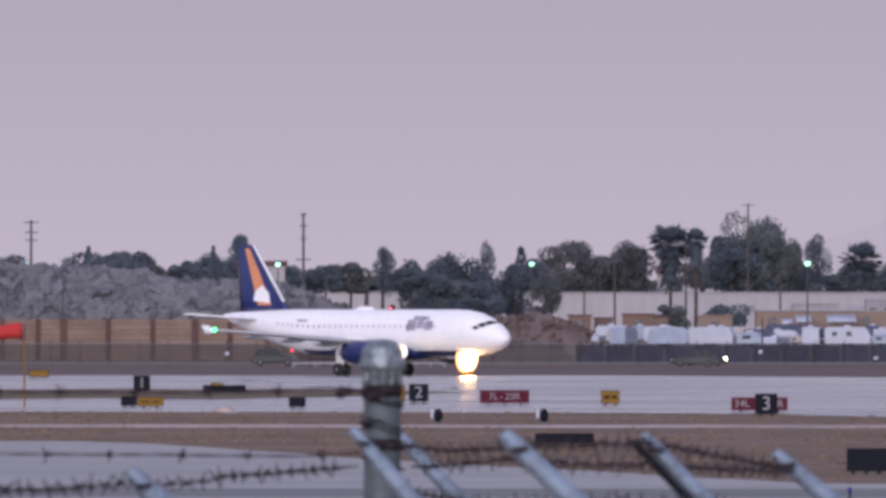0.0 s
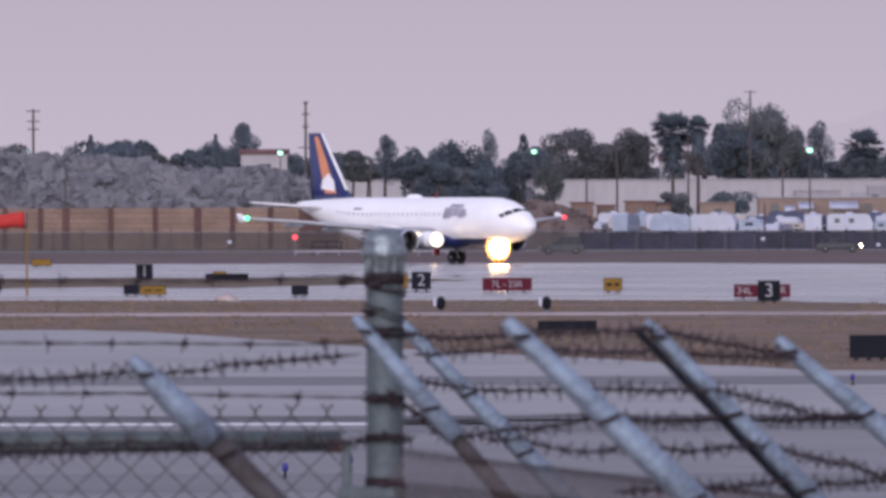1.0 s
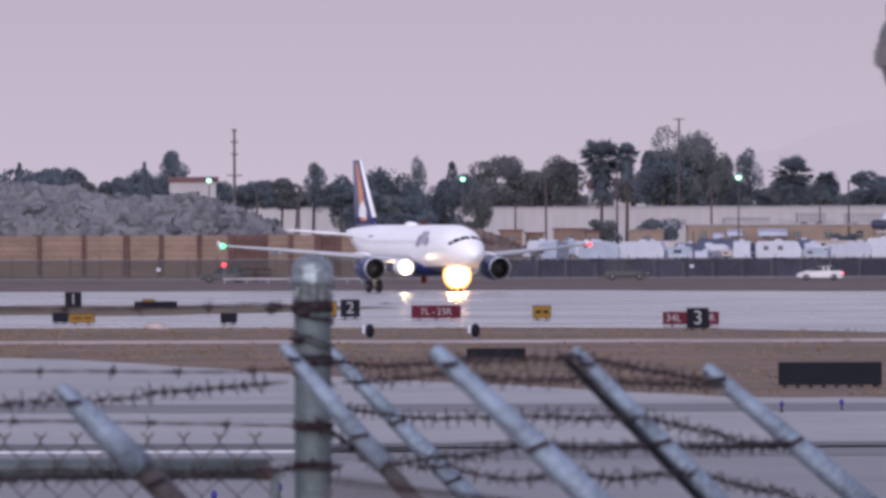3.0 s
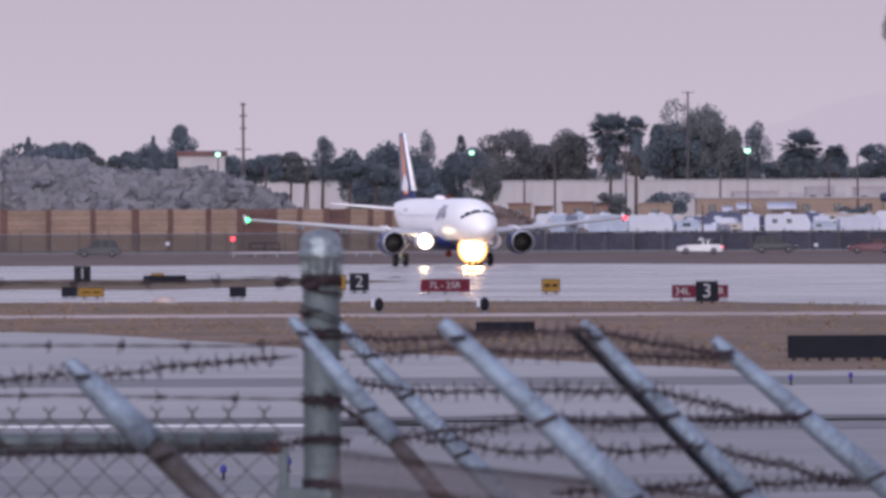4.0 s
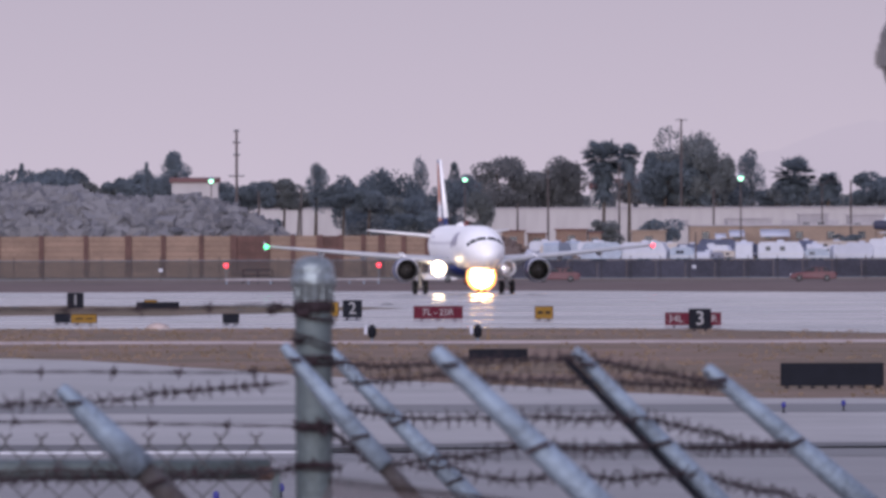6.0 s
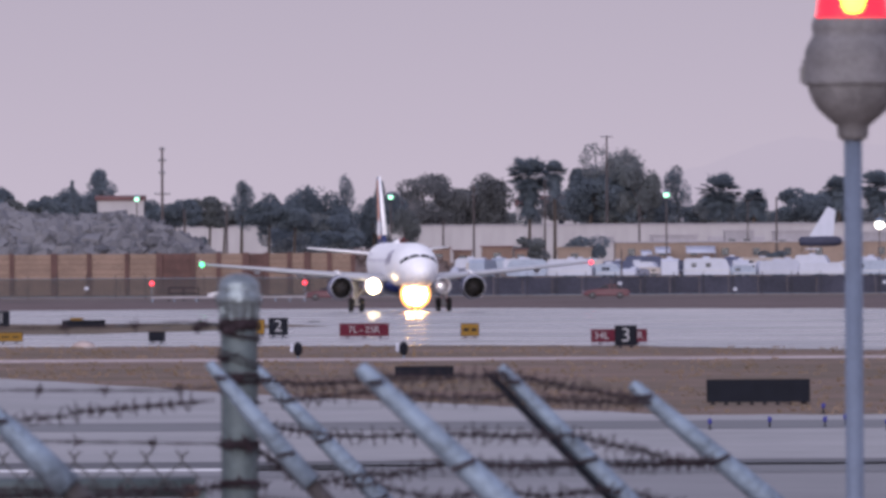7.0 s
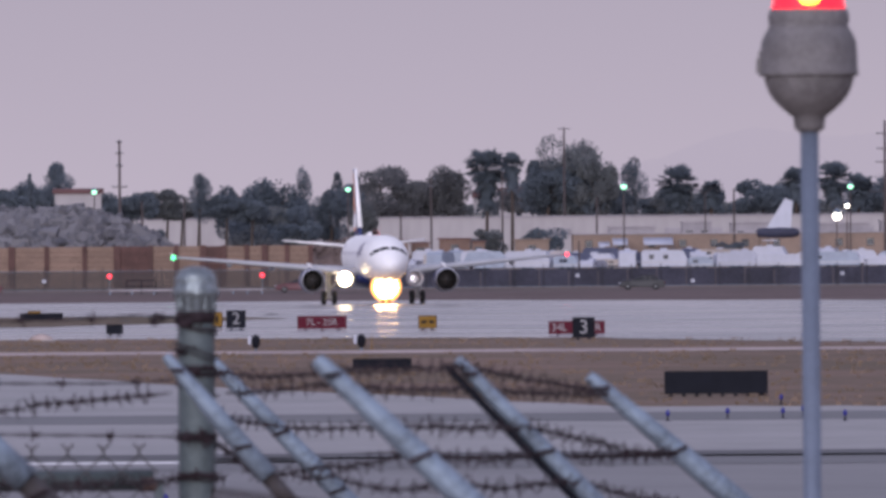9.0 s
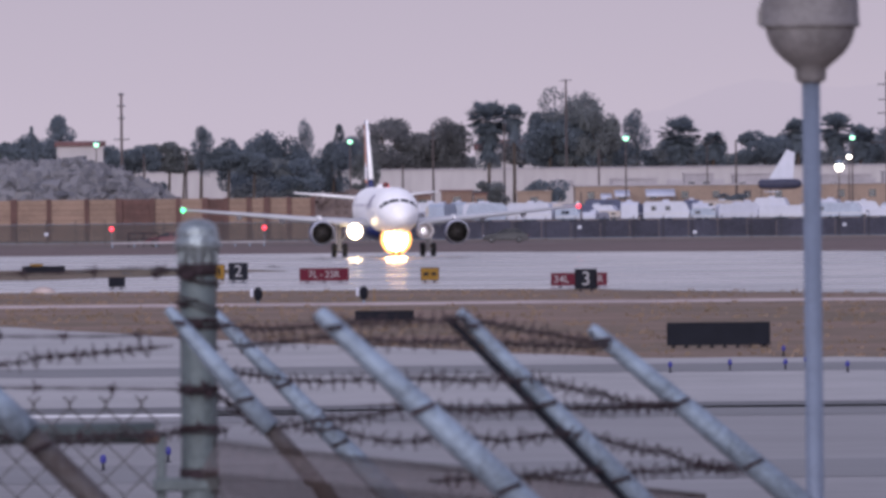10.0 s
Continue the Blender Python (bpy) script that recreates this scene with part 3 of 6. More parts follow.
# ---- poles and lamps ----
def utility_pole(u, v_top, dist, arms, label="weathered wooden utility pole with crossarms", r=0.25):
    p = sight(u, v_top, dist)
    ob = tagged(empty("utility_pole", Matrix.Translation((p.x, dist, 0))), label, "utility pole")
    bm = bmesh.new()
    rod(bm, (0, 0, -0.5), (0, 0, p.z), r * 1.3, r * 0.8, n=10)
    part("pole", bm, M_WOOD, ob)
    for dz, half in arms:
        part("crossarm", bevelled((-half, -0.16, p.z - dz - 0.08), (half, -0.02, p.z - dz + 0.08), 0.02, 1), M_WOOD, ob)
        for s in (-0.85, -0.4, 0.4, 0.85):
            bm = bmesh.new()
            lathe(bm, [(0.05, 0), (0.09, 0.06), (0.05, 0.12), (0.08, 0.18), (0.02, 0.25)], 8, Matrix.Translation((s * half, -0.09, p.z - dz + 0.08)))
            part("insulator", bm, M_GALV, ob)
    return ob


utility_pole(-247, -154, 3000, [(0.4, 0.5), (2.4, 0.7), (4.6, 0.6), (8.3, 1.4)])
utility_pole(-729, -141, 3000, [(0.4, 1.3), (2.2, 1.1), (3.6, 1.0)])
utility_pole(540, -170, 3900, [(0.3, 1.4)])
utility_pole(1108, -178, 3000, [(2.3, 1.6), (5.0, 1.5), (7.4, 1.7), (12.5, 3.0)])
for u, v, d, arms in ((-208, -45, 3300, []), (-133, -50, 3300, [(0.2, 1.0)]), (250, -22, 3400, []), (304, -84, 3400, [(0.5, 0.9), (2, 0.7)]),
                      (430, -92, 3500, []), (597, -46, 3400, []), (840, -60, 3300, []), (-673, -20, 2250, []), (565, 30, 2380, [])):
    utility_pole(u, v, d, arms, "slim dark utility pole", 0.13 if d < 3000 else 0.2)


def flood_pole(u, v, dist, r, glow, label):
    p = sight(u, v, dist)
    ob = tagged(empty("flood_lamp", Matrix.Translation((p.x, dist, 0))), label, "street lamp", "lit lamps along the yard")
    bm = bmesh.new()
    rod(bm, (0, 0, -0.3), (0, 0, p.z + 0.4), 0.15, 0.09, n=8)
    part("pole", bm, M_WOOD, ob)
    bm = bmesh.new()
    rod(bm, (0, 0, p.z + 0.35), (0, -1.1, p.z + 0.25), 0.05, n=6)
    part("arm", bm, M_GALV, ob)
    bm = bmesh.new()
    bmesh.ops.create_uvsphere(bm, u_segments=14, v_segments=10, radius=r)
    part("lens", bm, glow, ob, "glowing lamp lens", True).location = (0, -1.1, p.z)
    bm = bmesh.new()
    lathe(bm, [(r * 0.6, 0), (r * 1.05, -0.05), (r * 0.9, r * 0.75), (0.02, r * 1.1)], 14, Matrix.Translation((0, -1.1, p.z + r * 0.55)))
    part("hood", bm, M_GALV, ob)


for u, v, r in ((-739, -64, 0.42), (-292, -63, 0.42), (157, -64, 0.42), (645, -65, 0.48), (1046, -62, 0.45)):
    flood_pole(u, v, 2800, r, G_FLOOD, "tall slim lamp post with a glowing greenish-white lamp")
flood_pole(1022, -10, 3000, 0.75, G_WARM, "lamp post with a large glowing warm white lamp")
flood_pole(1040, -28, 3000, 0.4, G_WARM, "lamp post with a small glowing warm white lamp")


def twin_lamp(u, v, dist):
    """An unlit mast with two lamp heads on short arms."""
    p = sight(u, v, dist)
    ob = tagged(empty("lamp_mast", Matrix.Translation((p.x, dist, 0))), "unlit dark twin-headed lamp mast behind the shed", "street lamp")
    bm = bmesh.new()
    rod(bm, (0, 0, -0.3), (0, 0, p.z - 1.4), 0.16, 0.1, n=8)
    part("pole", bm, M_WOOD, ob)
    for side in (-1, 1):
        bm = bmesh.new()
        rod(bm, (0, 0, p.z - 1.5), (side * 1.8, 0, p.z), 0.07, n=6)
        arm_part = part("lamp_arm", bm, M_WOOD, ob)
        bm = bmesh.new()
        lathe(bm, [(0.1, -0.3), (0.6, -0.22), (0.68, 0.0), (0.45, 0.3), (0.05, 0.42)], 14, Matrix.Translation((side * 1.8, 0, p.z + 0.2)))
        part("lamp_head", bm, M_SIGN_BLACK, arm_part)


twin_lamp(789, -64, 3350)


def fence_plate(u, v, w, h):
    """A small pale notice wired to the perimeter fence."""
    p = sight(u, v, 1789.9)
    ob = tagged(empty("fence_notice", Matrix.Translation((p.x, 1789.9, p.z))), "small pale notice plate wired to the perimeter fence", "sign", "notices on the fence")
    part("plate", bevelled((-w / 2, -0.02, -h / 2), (w / 2, 0.0, h / 2), 0.01, 1), M_RV, ob)
    for x in (-w * 0.4, w * 0.4):
        bm = bmesh.new()
        rod(bm, (x, -0.03, h * 0.35), (x, 0.09, h * 0.35), 0.015, n=6)
        part("tie", bm, M_GALV, ob)


for u, v in ((-382, 95), (562, 92), (1031, 92), (766, 103)):
    fence_plate(u, v, 0.42, 0.34)


def rail_frame(u0, u1, top):
    """A dark tubular frame that stands behind the barricade."""
    d = 1703.0
    a, b = sight(u0, top, d), sight(u1, top, d)
    w = b.x - a.x
    ob = tagged(empty("rail_frame", Matrix.Translation((a.x, d, 0))), "dark tubular frame standing behind the barricade", "barrier")
    for i in range(3):
        bm = bmesh.new()
        rod(bm, (w * i / 2, 0, 0), (w * i / 2, 0, a.z), 0.05, n=8)
        part("upright", bm, M_SIGN_BLACK, ob)
    for z in (a.z - 0.05, a.z * 0.55):
        bm = bmesh.new()
        rod(bm, (0, 0, z), (w, 0, z), 0.045, n=8)
        part("rail", bm, M_SIGN_BLACK, ob)


rail_frame(-236, -184, 94)


# ---- trees ----
def tree_mesh(seed, leaf, crown_w, crown_h, kind):
    """Trunk, limbs and a ragged crown of leaf clumps; the crown's middle lies at the origin's height."""
    rnd = random.Random(seed)
    lumps = []
    n = {"round": 17, "tall": 8, "spire": 8, "bush": 11}[kind]
    for i in range(n):
        if kind == "spire":
            f = i / (n - 1)
            lumps.append((Vector((rnd.uniform(-0.06, 0.06), 0, -0.5 + f)) , 0.34 * (1.1 - 0.85 * f)))
        elif kind == "tall":
            f = i / (n - 1)
            lumps.append((Vector((rnd.uniform(-0.2, 0.2), rnd.uniform(-0.2, 0.2), -0.35 + 0.75 * f)), 0.34 - 0.16 * f))
        else:
            a = rnd.uniform(0, 6.3)
            q = 0.37 * rnd.uniform(0.02, 1) ** 0.6
            z = rnd.uniform(-0.46, 0.30)
            lumps.append((Vector((q * math.cos(a) * 1.05, q * math.sin(a), z * (1 - 0.6 * q))), rnd.uniform(0.13, 0.24)))
    verts, faces = [], []
    leaves = {"round": 7600, "tall": 3600, "spire": 2200, "bush": 3600}[kind]
    for i in range(leaves):
        c, r = lumps[rnd.randrange(len(lumps))]
        d = Vector((rnd.gauss(0, 1), rnd.gauss(0, 1), rnd.gauss(0, 1))).normalized()
        q = c + d * r * rnd.uniform(0.25, 1.0) ** 0.4 * (1.2 if rnd.random() < 0.03 else 1)
        p = Vector((q.x * crown_w, q.y * crown_w, q.z * crown_h))
        t1 = d.orthogonal().normalized() if rnd.random() < 0.5 else Vector((rnd.gauss(0, 1), rnd.gauss(0, 1), rnd.gauss(0, 1))).normalized()
        t2 = t1.cross(Vector((rnd.gauss(0, 1), rnd.gauss(0, 1), rnd.gauss(0, 1)))).normalized()
        s = leaf * rnd.uniform(0.5, 1.3)
        b0 = len(verts)
        verts += [p + t1 * s, p + t2 * s * 0.6, p - t1 * s * 0.8, p - t2 * s * 0.55]
        faces.append((b0, b0 + 1, b0 + 2, b0 + 3))
    me = bpy.data.meshes.new("crown")
    me.from_pydata(verts, [], faces)
    return me, lumps


def tree(u, v_top, v_bot, width, dist, kind="round", leafmat=None, seed=0, label="dark leafy tree"):
    k = dist / FOCAL
    top, bot = EYE - v_top * k, max(0.3, EYE - v_bot * k)
    w, h = width * k, top - bot
    ob = tagged(empty("bush" if kind == "bush" else "tree", Matrix.Translation((u * k, dist, 0))), label, "bush" if kind == "bush" else "tree")
    grow = {"round": (1.22, 1.3), "tall": (1.55, 1.15), "spire": (1.5, 0.98), "bush": (1.25, 1.3)}[kind]
    me, lumps = tree_mesh(seed + 100, min(0.42, 0.1 + 0.028 * w), w * grow[0], h * grow[1], kind)
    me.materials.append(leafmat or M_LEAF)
    c = new("crown", me)
    c.parent, c.location = ob, (0, 0, (top + bot) / 2)
    bm = bmesh.new()
    r = 0.12 + 0.02 * h
    rod(bm, (0, 0, -0.4), (0.05 * w, 0, bot + 0.15 * h), r * 1.6, r, n=8)
    rod(bm, (0.05 * w, 0, bot + 0.13 * h), (-0.02 * w, 0, bot + 0.65 * h), r, r * 0.5, n=8)
    for q, rad in lumps[:6]:
        rod(bm, (0.03 * w, 0, bot + 0.2 * h), (q.x * w, q.y * w, (top + bot) / 2 + q.z * h), r * 0.55, r * 0.2, n=5)
    part("trunk", bm, M_BARK, ob)
    return ob


def palm(u, v_top, v_crown, width, dist, seed, label="tall fan palm with a shaggy crown"):
    k = dist / FOCAL
    rnd = random.Random(seed)
    top, low, w = EYE - v_top * k, EYE - v_crown * k, width * k
    hub = (top * 0.62 + low * 0.38)
    ob = tagged(empty("palm_tree", Matrix.Translation((u * k, dist, 0))), label, "palm tree")
    bm = bmesh.new()
    n = 7
    for i in range(n):
        z0, z1 = -0.4 + (hub + 0.4) * i / n, -0.4 + (hub + 0.4) * (i + 1) / n
        rod(bm, (0.1 * math.sin(i * 0.5), 0, z0), (0.1 * math.sin((i + 1) * 0.5), 0, z1), 0.42 - 0.02 * i, 0.40 - 0.02 * i, n=9)
    part("trunk", bm, M_BARK, ob)
    verts, faces = [], []
    for i in range(120):
        az, el = rnd.uniform(0, 6.283), math.asin(rnd.uniform(-1, 0.97))
        ln = w * 0.5 * rnd.uniform(0.62, 1.22) * (0.85 if el < -0.6 else 1)
        out = Vector((math.cos(az) * math.cos(el), math.sin(az) * math.cos(el), math.sin(el)))
        base = Vector((0.1, 0, hub)) + out * 0.2
        side = out.cross(Vector((0, 0, 1))).normalized()
        up = side.cross(out)
        stalk = base + out * ln * 0.5
        for j in range(11):
            a = (j - 5) / 5 * 1.25
            tipd = (out * math.cos(a) + side * math.sin(a)).normalized()
            tip = stalk + tipd * ln * 0.55 * (1 - 0.15 * abs(a)) - Vector((0, 0, 0.10 * ln * rnd.uniform(0.2, 1.2)))
            wv = up.cross(tipd).normalized() * 0.15
            b0 = len(verts)
            verts += [stalk - wv * 0.4, stalk + tipd * ln * 0.28 + wv * 1.6, tip, stalk + tipd * ln * 0.28 - wv * 1.6]
            faces.append((b0, b0 + 1, b0 + 2, b0 + 3))
        b0 = len(verts)
        verts += [base + side * 0.04, base - side * 0.04, stalk - side * 0.03, stalk + side * 0.03]
        faces.append((b0, b0 + 1, b0 + 2, b0 + 3))
    # the skirt of hanging dead fronds
    for i in range(520):
        az, z0 = rnd.uniform(0, 6.283), hub - rnd.uniform(0, 1) ** 1.4 * (hub - low) * 0.8
        out = Vector((math.cos(az), math.sin(az), 0))
        a = Vector((0.1, 0, z0)) + out * 0.35
        ln = w * rnd.uniform(0.2, 0.42)
        tip = a + out * ln * rnd.uniform(0.4, 0.9) - Vector((0, 0, ln * rnd.uniform(0.5, 1.0)))
        side = out.cross(Vector((0, 0, 1))) * rnd.uniform(0.12, 0.3)
        b0 = len(verts)
        verts += [a - side * 0.4, a + side * 0.4, tip + side, tip - side]
        faces.append((b0, b0 + 1, b0 + 2, b0 + 3))
    me = bpy.data.meshes.new("crown")
    me.from_pydata(verts, [], faces)
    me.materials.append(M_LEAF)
    c = new("crown", me)
    c.parent = ob
    return ob


TREES = [(-575, -88, -20, 62, 3310, "round"), (-610, -78, -20, 150, 3340, "round"), (-700, -66, -20, 90, 3340, "round"), (-430, -76, -15, 70, 3260, "round"), (-385, -72, -15, 60, 3260, "round"), (-845, -70, -20, 110, 3300, "round"), (-780, -78, -20, 80, 3400, "round"), (-600, -70, -22, 125, 3300, "round"), (-626, -92, -40, 26, 3350, "spire"), (-552, -90, -28, 70, 3320, "round"),
         (-520, -62, -20, 60, 3300, "round"), (-448, -64, -15, 66, 3200, "round"), (-405, -92, -25, 24, 3200, "spire"), (-357, -108, -55, 48, 3250, "tall"), (-475, -48, -10, 60, 3200, "round"),
         (-330, -60, -20, 60, 3250, "round"), (-255, -58, -15, 60, 3500, "round"), (-210, -60, -20, 56, 3500, "round"), (-165, -64, -22, 62, 3550, "round"), (-108, -84, -22, 40, 3600, "tall"),
         (-60, -54, -22, 66, 3600, "round"), (-15, -50, -10, 60, 3600, "round"), (-140, -45, -15, 80, 3700, "round"), (10, -88, 24, 125, 3650, "round"), (42, -80, 24, 90, 3640, "round"), (-28, -70, 26, 84, 3645, "round"), (18, -50, 30, 130, 3635, "round"), (60, -30, 28, 80, 3630, "bush"), (-10, -22, 50, 120, 3625, "bush"), (50, -15, 50, 90, 3622, "bush"), (15, 0, 52, 130, 3620, "bush"), (76, -88, 20, 40, 3660, "tall"), (135, -88, 0, 50, 3700, "spire"),
         (125, -60, 22, 60, 3690, "round"), (182, -36, 26, 46, 3600, "round"), (160, -70, -15, 60, 4100, "round"), (215, -104, -18, 125, 4150, "round"), (270, -75, -18, 80, 4150, "round"), (340, -100, -18, 80, 4150, "round"),
         (300, -62, -18, 70, 4150, "round"), (480, -60, -25, 110, 4250, "round"), (502, -128, -28, 70, 4000, "round"), (552, -152, -30, 105, 4000, "round"), (548, -128, -28, 100, 4005, "round"), (580, -100, -26, 90, 3995, "round"), (508, -96, -28, 76, 3996, "round"), (600, -116, -24, 66, 3990, "round"),
         (540, -85, -20, 150, 4010, "round"), (640, -60, -18, 60, 4050, "round"), (664, -104, -18, 46, 4000, "tall"), (738, -60, -18, 80, 4050, "round"), (795, -62, -12, 52, 4000, "round"), (700, -44, -16, 50, 4080, "round"),
         (886, -76, -14, 96, 4000, "round"), (950, -84, -14, 60, 4050, "round"), (1085, -76, -14, 80, 4000, "round"), (1150, -84, -14, 90, 4000, "round"), (1230, -70, -10, 100, 4000, "round"),
         (402, 6, 46, 62, 3450, "bush"), (495, 0, 46, 76, 3450, "bush"), (835, 34, 55, 40, 3200, "bush"), (-185, 6, 40, 40, 3550, "bush")]
for i, (u, v0, v1, w, d, kind) in enumerate(TREES):
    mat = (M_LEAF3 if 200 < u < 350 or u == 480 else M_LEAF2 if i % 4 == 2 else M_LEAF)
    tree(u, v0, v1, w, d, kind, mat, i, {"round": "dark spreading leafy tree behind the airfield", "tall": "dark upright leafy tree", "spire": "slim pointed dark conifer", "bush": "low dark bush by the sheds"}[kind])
palm(402, -139, -28, 80, 3650, 1)
palm(447, -130, -62, 42, 3700, 2)
palm(738, -90, -30, 76, 3900, 3)
palm(800, -72, -30, 40, 3900, 6)
palm(1016, -96, -40, 66, 3900, 4)
palm(950, -96, -40, 50, 3900, 5)
palm(1060, -80, -30, 56, 3950, 7)


def build_far_woods():
    """The unbroken low line of gardens and trees along the horizon."""
    rnd = random.Random(77)
    verts, faces = [], []
    k = 4400 / FOCAL
    for i in range(26000):
        u = rnd.uniform(-900, 1330)
        crest = -26 - 16 * (0.5 + 0.5 * noise.noise(Vector((u * 0.021, 5, 2)))) - 12 * max(0, noise.noise(Vector((u * 0.06, 1, 8))))
        v = crest + rnd.uniform(0, 1) ** 1.5 * (-8 - crest)
        p = Vector((u * k, 4400 + rnd.uniform(-14, 14), EYE - v * k))
        a, b = (Vector((rnd.gauss(0, 1), rnd.gauss(0, 1), rnd.gauss(0, 1))).normalized() * rnd.uniform(0.4, 0.9) for _ in range(2))
        b0 = len(verts)
        verts += [p + a, p + b * 0.7, p - a * 0.8, p - b * 0.7]
        faces.append((b0, b0 + 1, b0 + 2, b0 + 3))
    me = bpy.data.meshes.new("far_woods")
    me.from_pydata(verts, [], faces)
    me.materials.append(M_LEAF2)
    ob = tagged(new("far_woods", me), "low dark line of distant trees and gardens", "trees", kind="stuff")


build_far_woods()


def build_far_hill():
    """A faint ridge far behind everything; its haze is put into a mauve glow."""
    crest = [(300, -10), (480, -60), (620, -95), (720, -118), (800, -150), (880, -168), (960, -156), (1040, -150), (1120, -160), (1240, -140), (1400, -100)]
    d = 4930
    us = np.linspace(300, 1400, 90)
    bm = bmesh.new()
    tops = [sight(float(u), float(np.interp(u, [c[0] for c in crest], [c[1] for c in crest])) + 4 * noise.noise(Vector((float(u) * 0.05, 1, 1))), d) for u in us]
    front = [[bm.verts.new((p.x, d + dy, z)) for p, z in zip(tops, zs)] for dy, zs in ((-10, [-1] * len(tops)), (0, [p.z for p in tops]), (12, [-1] * len(tops)))]
    for a, b in zip(front, front[1:]):
        for i in range(len(us) - 1):
            bm.faces.new((a[i], a[i + 1], b[i + 1], b[i]))
    tagged(part("far_hill", bm, G_HAZE), "distant ridge glowing in a faint haze mauve", "hill", kind="structure")


# haze over the ridge is painted as emission just under the sky's mauve
G_HAZE = glowing("ridge_haze_glow", (0.0, 0.0, 0.0), 1.0)
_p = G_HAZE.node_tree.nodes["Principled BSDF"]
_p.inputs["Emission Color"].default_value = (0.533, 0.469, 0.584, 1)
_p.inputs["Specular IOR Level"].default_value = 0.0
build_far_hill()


# ---- airfield signs ----
def sign(u, drop, w, h, mat, label, legend="", size=0.5, legs=2, thick=0.22, lift=0.12, offset=0.0, blocks=()):
    """A guidance sign: a lit panel in a frame on short legs."""
    p = ground(u, drop)
    ob = tagged(empty("airfield_sign", Matrix.Translation(p)), label, "airfield sign")
    part("panel", bevelled((-w / 2 + 0.03, -thick / 2 - 0.01, lift + 0.03), (w / 2 - 0.03, thick / 2, lift + h - 0.03), 0.01, 1), mat, ob)
    bm = bmesh.new()
    for lo, hi in (((-w / 2, -thick / 2 - 0.025, lift), (w / 2, thick / 2 + 0.02, lift + 0.035)), ((-w / 2, -thick / 2 - 0.025, lift + h - 0.035), (w / 2, thick / 2 + 0.02, lift + h)),
                   ((-w / 2, -thick / 2 - 0.025, lift + 0.035), (-w / 2 + 0.035, thick / 2 + 0.02, lift + h - 0.035)), ((w / 2 - 0.035, -thick / 2 - 0.025, lift + 0.035), (w / 2, thick / 2 + 0.02, lift + h - 0.035))):
        box(bm, lo, hi)
    part("frame", bm, M_SIGN_BLACK if mat is not M_SIGN_RED else M_SIGN_RED, ob)
    for i in range(legs):
        x = -w / 2 + w * (i + 0.5) / legs
        bm = bmesh.new()
        rod(bm, (x, 0, -0.1), (x, 0, lift + 0.02), 0.05, n=8)
        rod(bm, (x, 0, 0.0), (x, 0, 0.05), 0.11, n=10)
        part("leg", bm, M_SIGN_BLACK, ob)
    face = -thick / 2 - 0.014
    if legend:
        lettering(legend, size, M_SIGN_WHITE, ob, pose(offset, face, lift + h / 2, 90))
    for x, z, bw, bh, bmat in blocks:
        part("legend_bar", bevelled((x - bw / 2, face - 0.012, lift + z - bh / 2), (x + bw / 2, face + 0.01, lift + z + bh / 2), 0.004, 1), bmat, ob)
    return ob


sign(572, 206, 1.3, 1.2, M_SIGN_BLACK, "black square distance sign with a white numeral 3", "3", 1.15, 2)
s = sign(560, 199, 3.4, 0.78, M_SIGN_RED, "red runway holding sign with white letters", "34L", 0.62, 3, offset=-1.05)
lettering("R", 0.62, M_SIGN_WHITE, s, pose(1.3, -0.124, 0.12 + 0.39, 90))
sign(109, 186, 3.2, 0.84, M_SIGN_RED, "red runway holding sign with white letters 7L-25R", "7L - 25R", 0.60, 3)
sign(-43, 183, 1.28, 1.15, M_SIGN_BLACK, "black square distance sign with a white numeral 2", "2", 1.1, 2)
sign(-76, 181, 0.7, 1.0, M_SIGN_YELLOW, "small yellow taxiway sign beside the black one", blocks=((0, 0.5, 0.12, 0.5, M_SIGN_BLACK),))
sign(-533, 164, 1.22, 1.12, M_SIGN_BLACK, "black square distance sign with a white numeral 1", "1", 1.1, 2)
sign(296, 187, 1.2, 0.84, M_SIGN_YELLOW, "yellow taxiway sign with dark lettering", blocks=((-0.24, 0.42, 0.34, 0.2, M_SIGN_BLACK), (0.26, 0.42, 0.3, 0.2, M_SIGN_BLACK)))
s = sign(-518, 192, 1.65, 0.6, M_SIGN_YELLOW, "yellow taxiway sign with dark lettering", blocks=((-0.3, 0.3, 0.5, 0.09, M_SIGN_BLACK), (0.35, 0.3, 0.4, 0.09, M_SIGN_BLACK)))
sign(-556, 191, 1.0, 0.62, M_SIGN_BLACK, "dark back of a small taxiway sign")
sign(-387, 166, 3.1, 0.5, M_SIGN_BLACK, "long dark back of a taxiway sign", legs=3)
sign(-400, 159, 1.0, 0.4, M_SIGN_YELLOW, "small yellow sign behind the dark one")
sign(-258, 193, 1.05, 0.62, M_SIGN_BLACK, "small dark back of a taxiway sign")
sign(-715, 139, 1.7, 0.6, M_SIGN_YELLOW, "yellow sign on the far edge of the grass")
sign(215, 258, 2.75, 0.46, M_SIGN_BLACK, "long low dark back of a taxiway sign", legs=4)
sign(806, 308, 4.04, 0.9, M_SIGN_BLACK, "long black back of a runway sign on short legs", legs=8, lift=0.1)
sign(-795, 184, 0.6, 0.5, M_SIGN_BLACK, "small dark box at the taxiway edge")


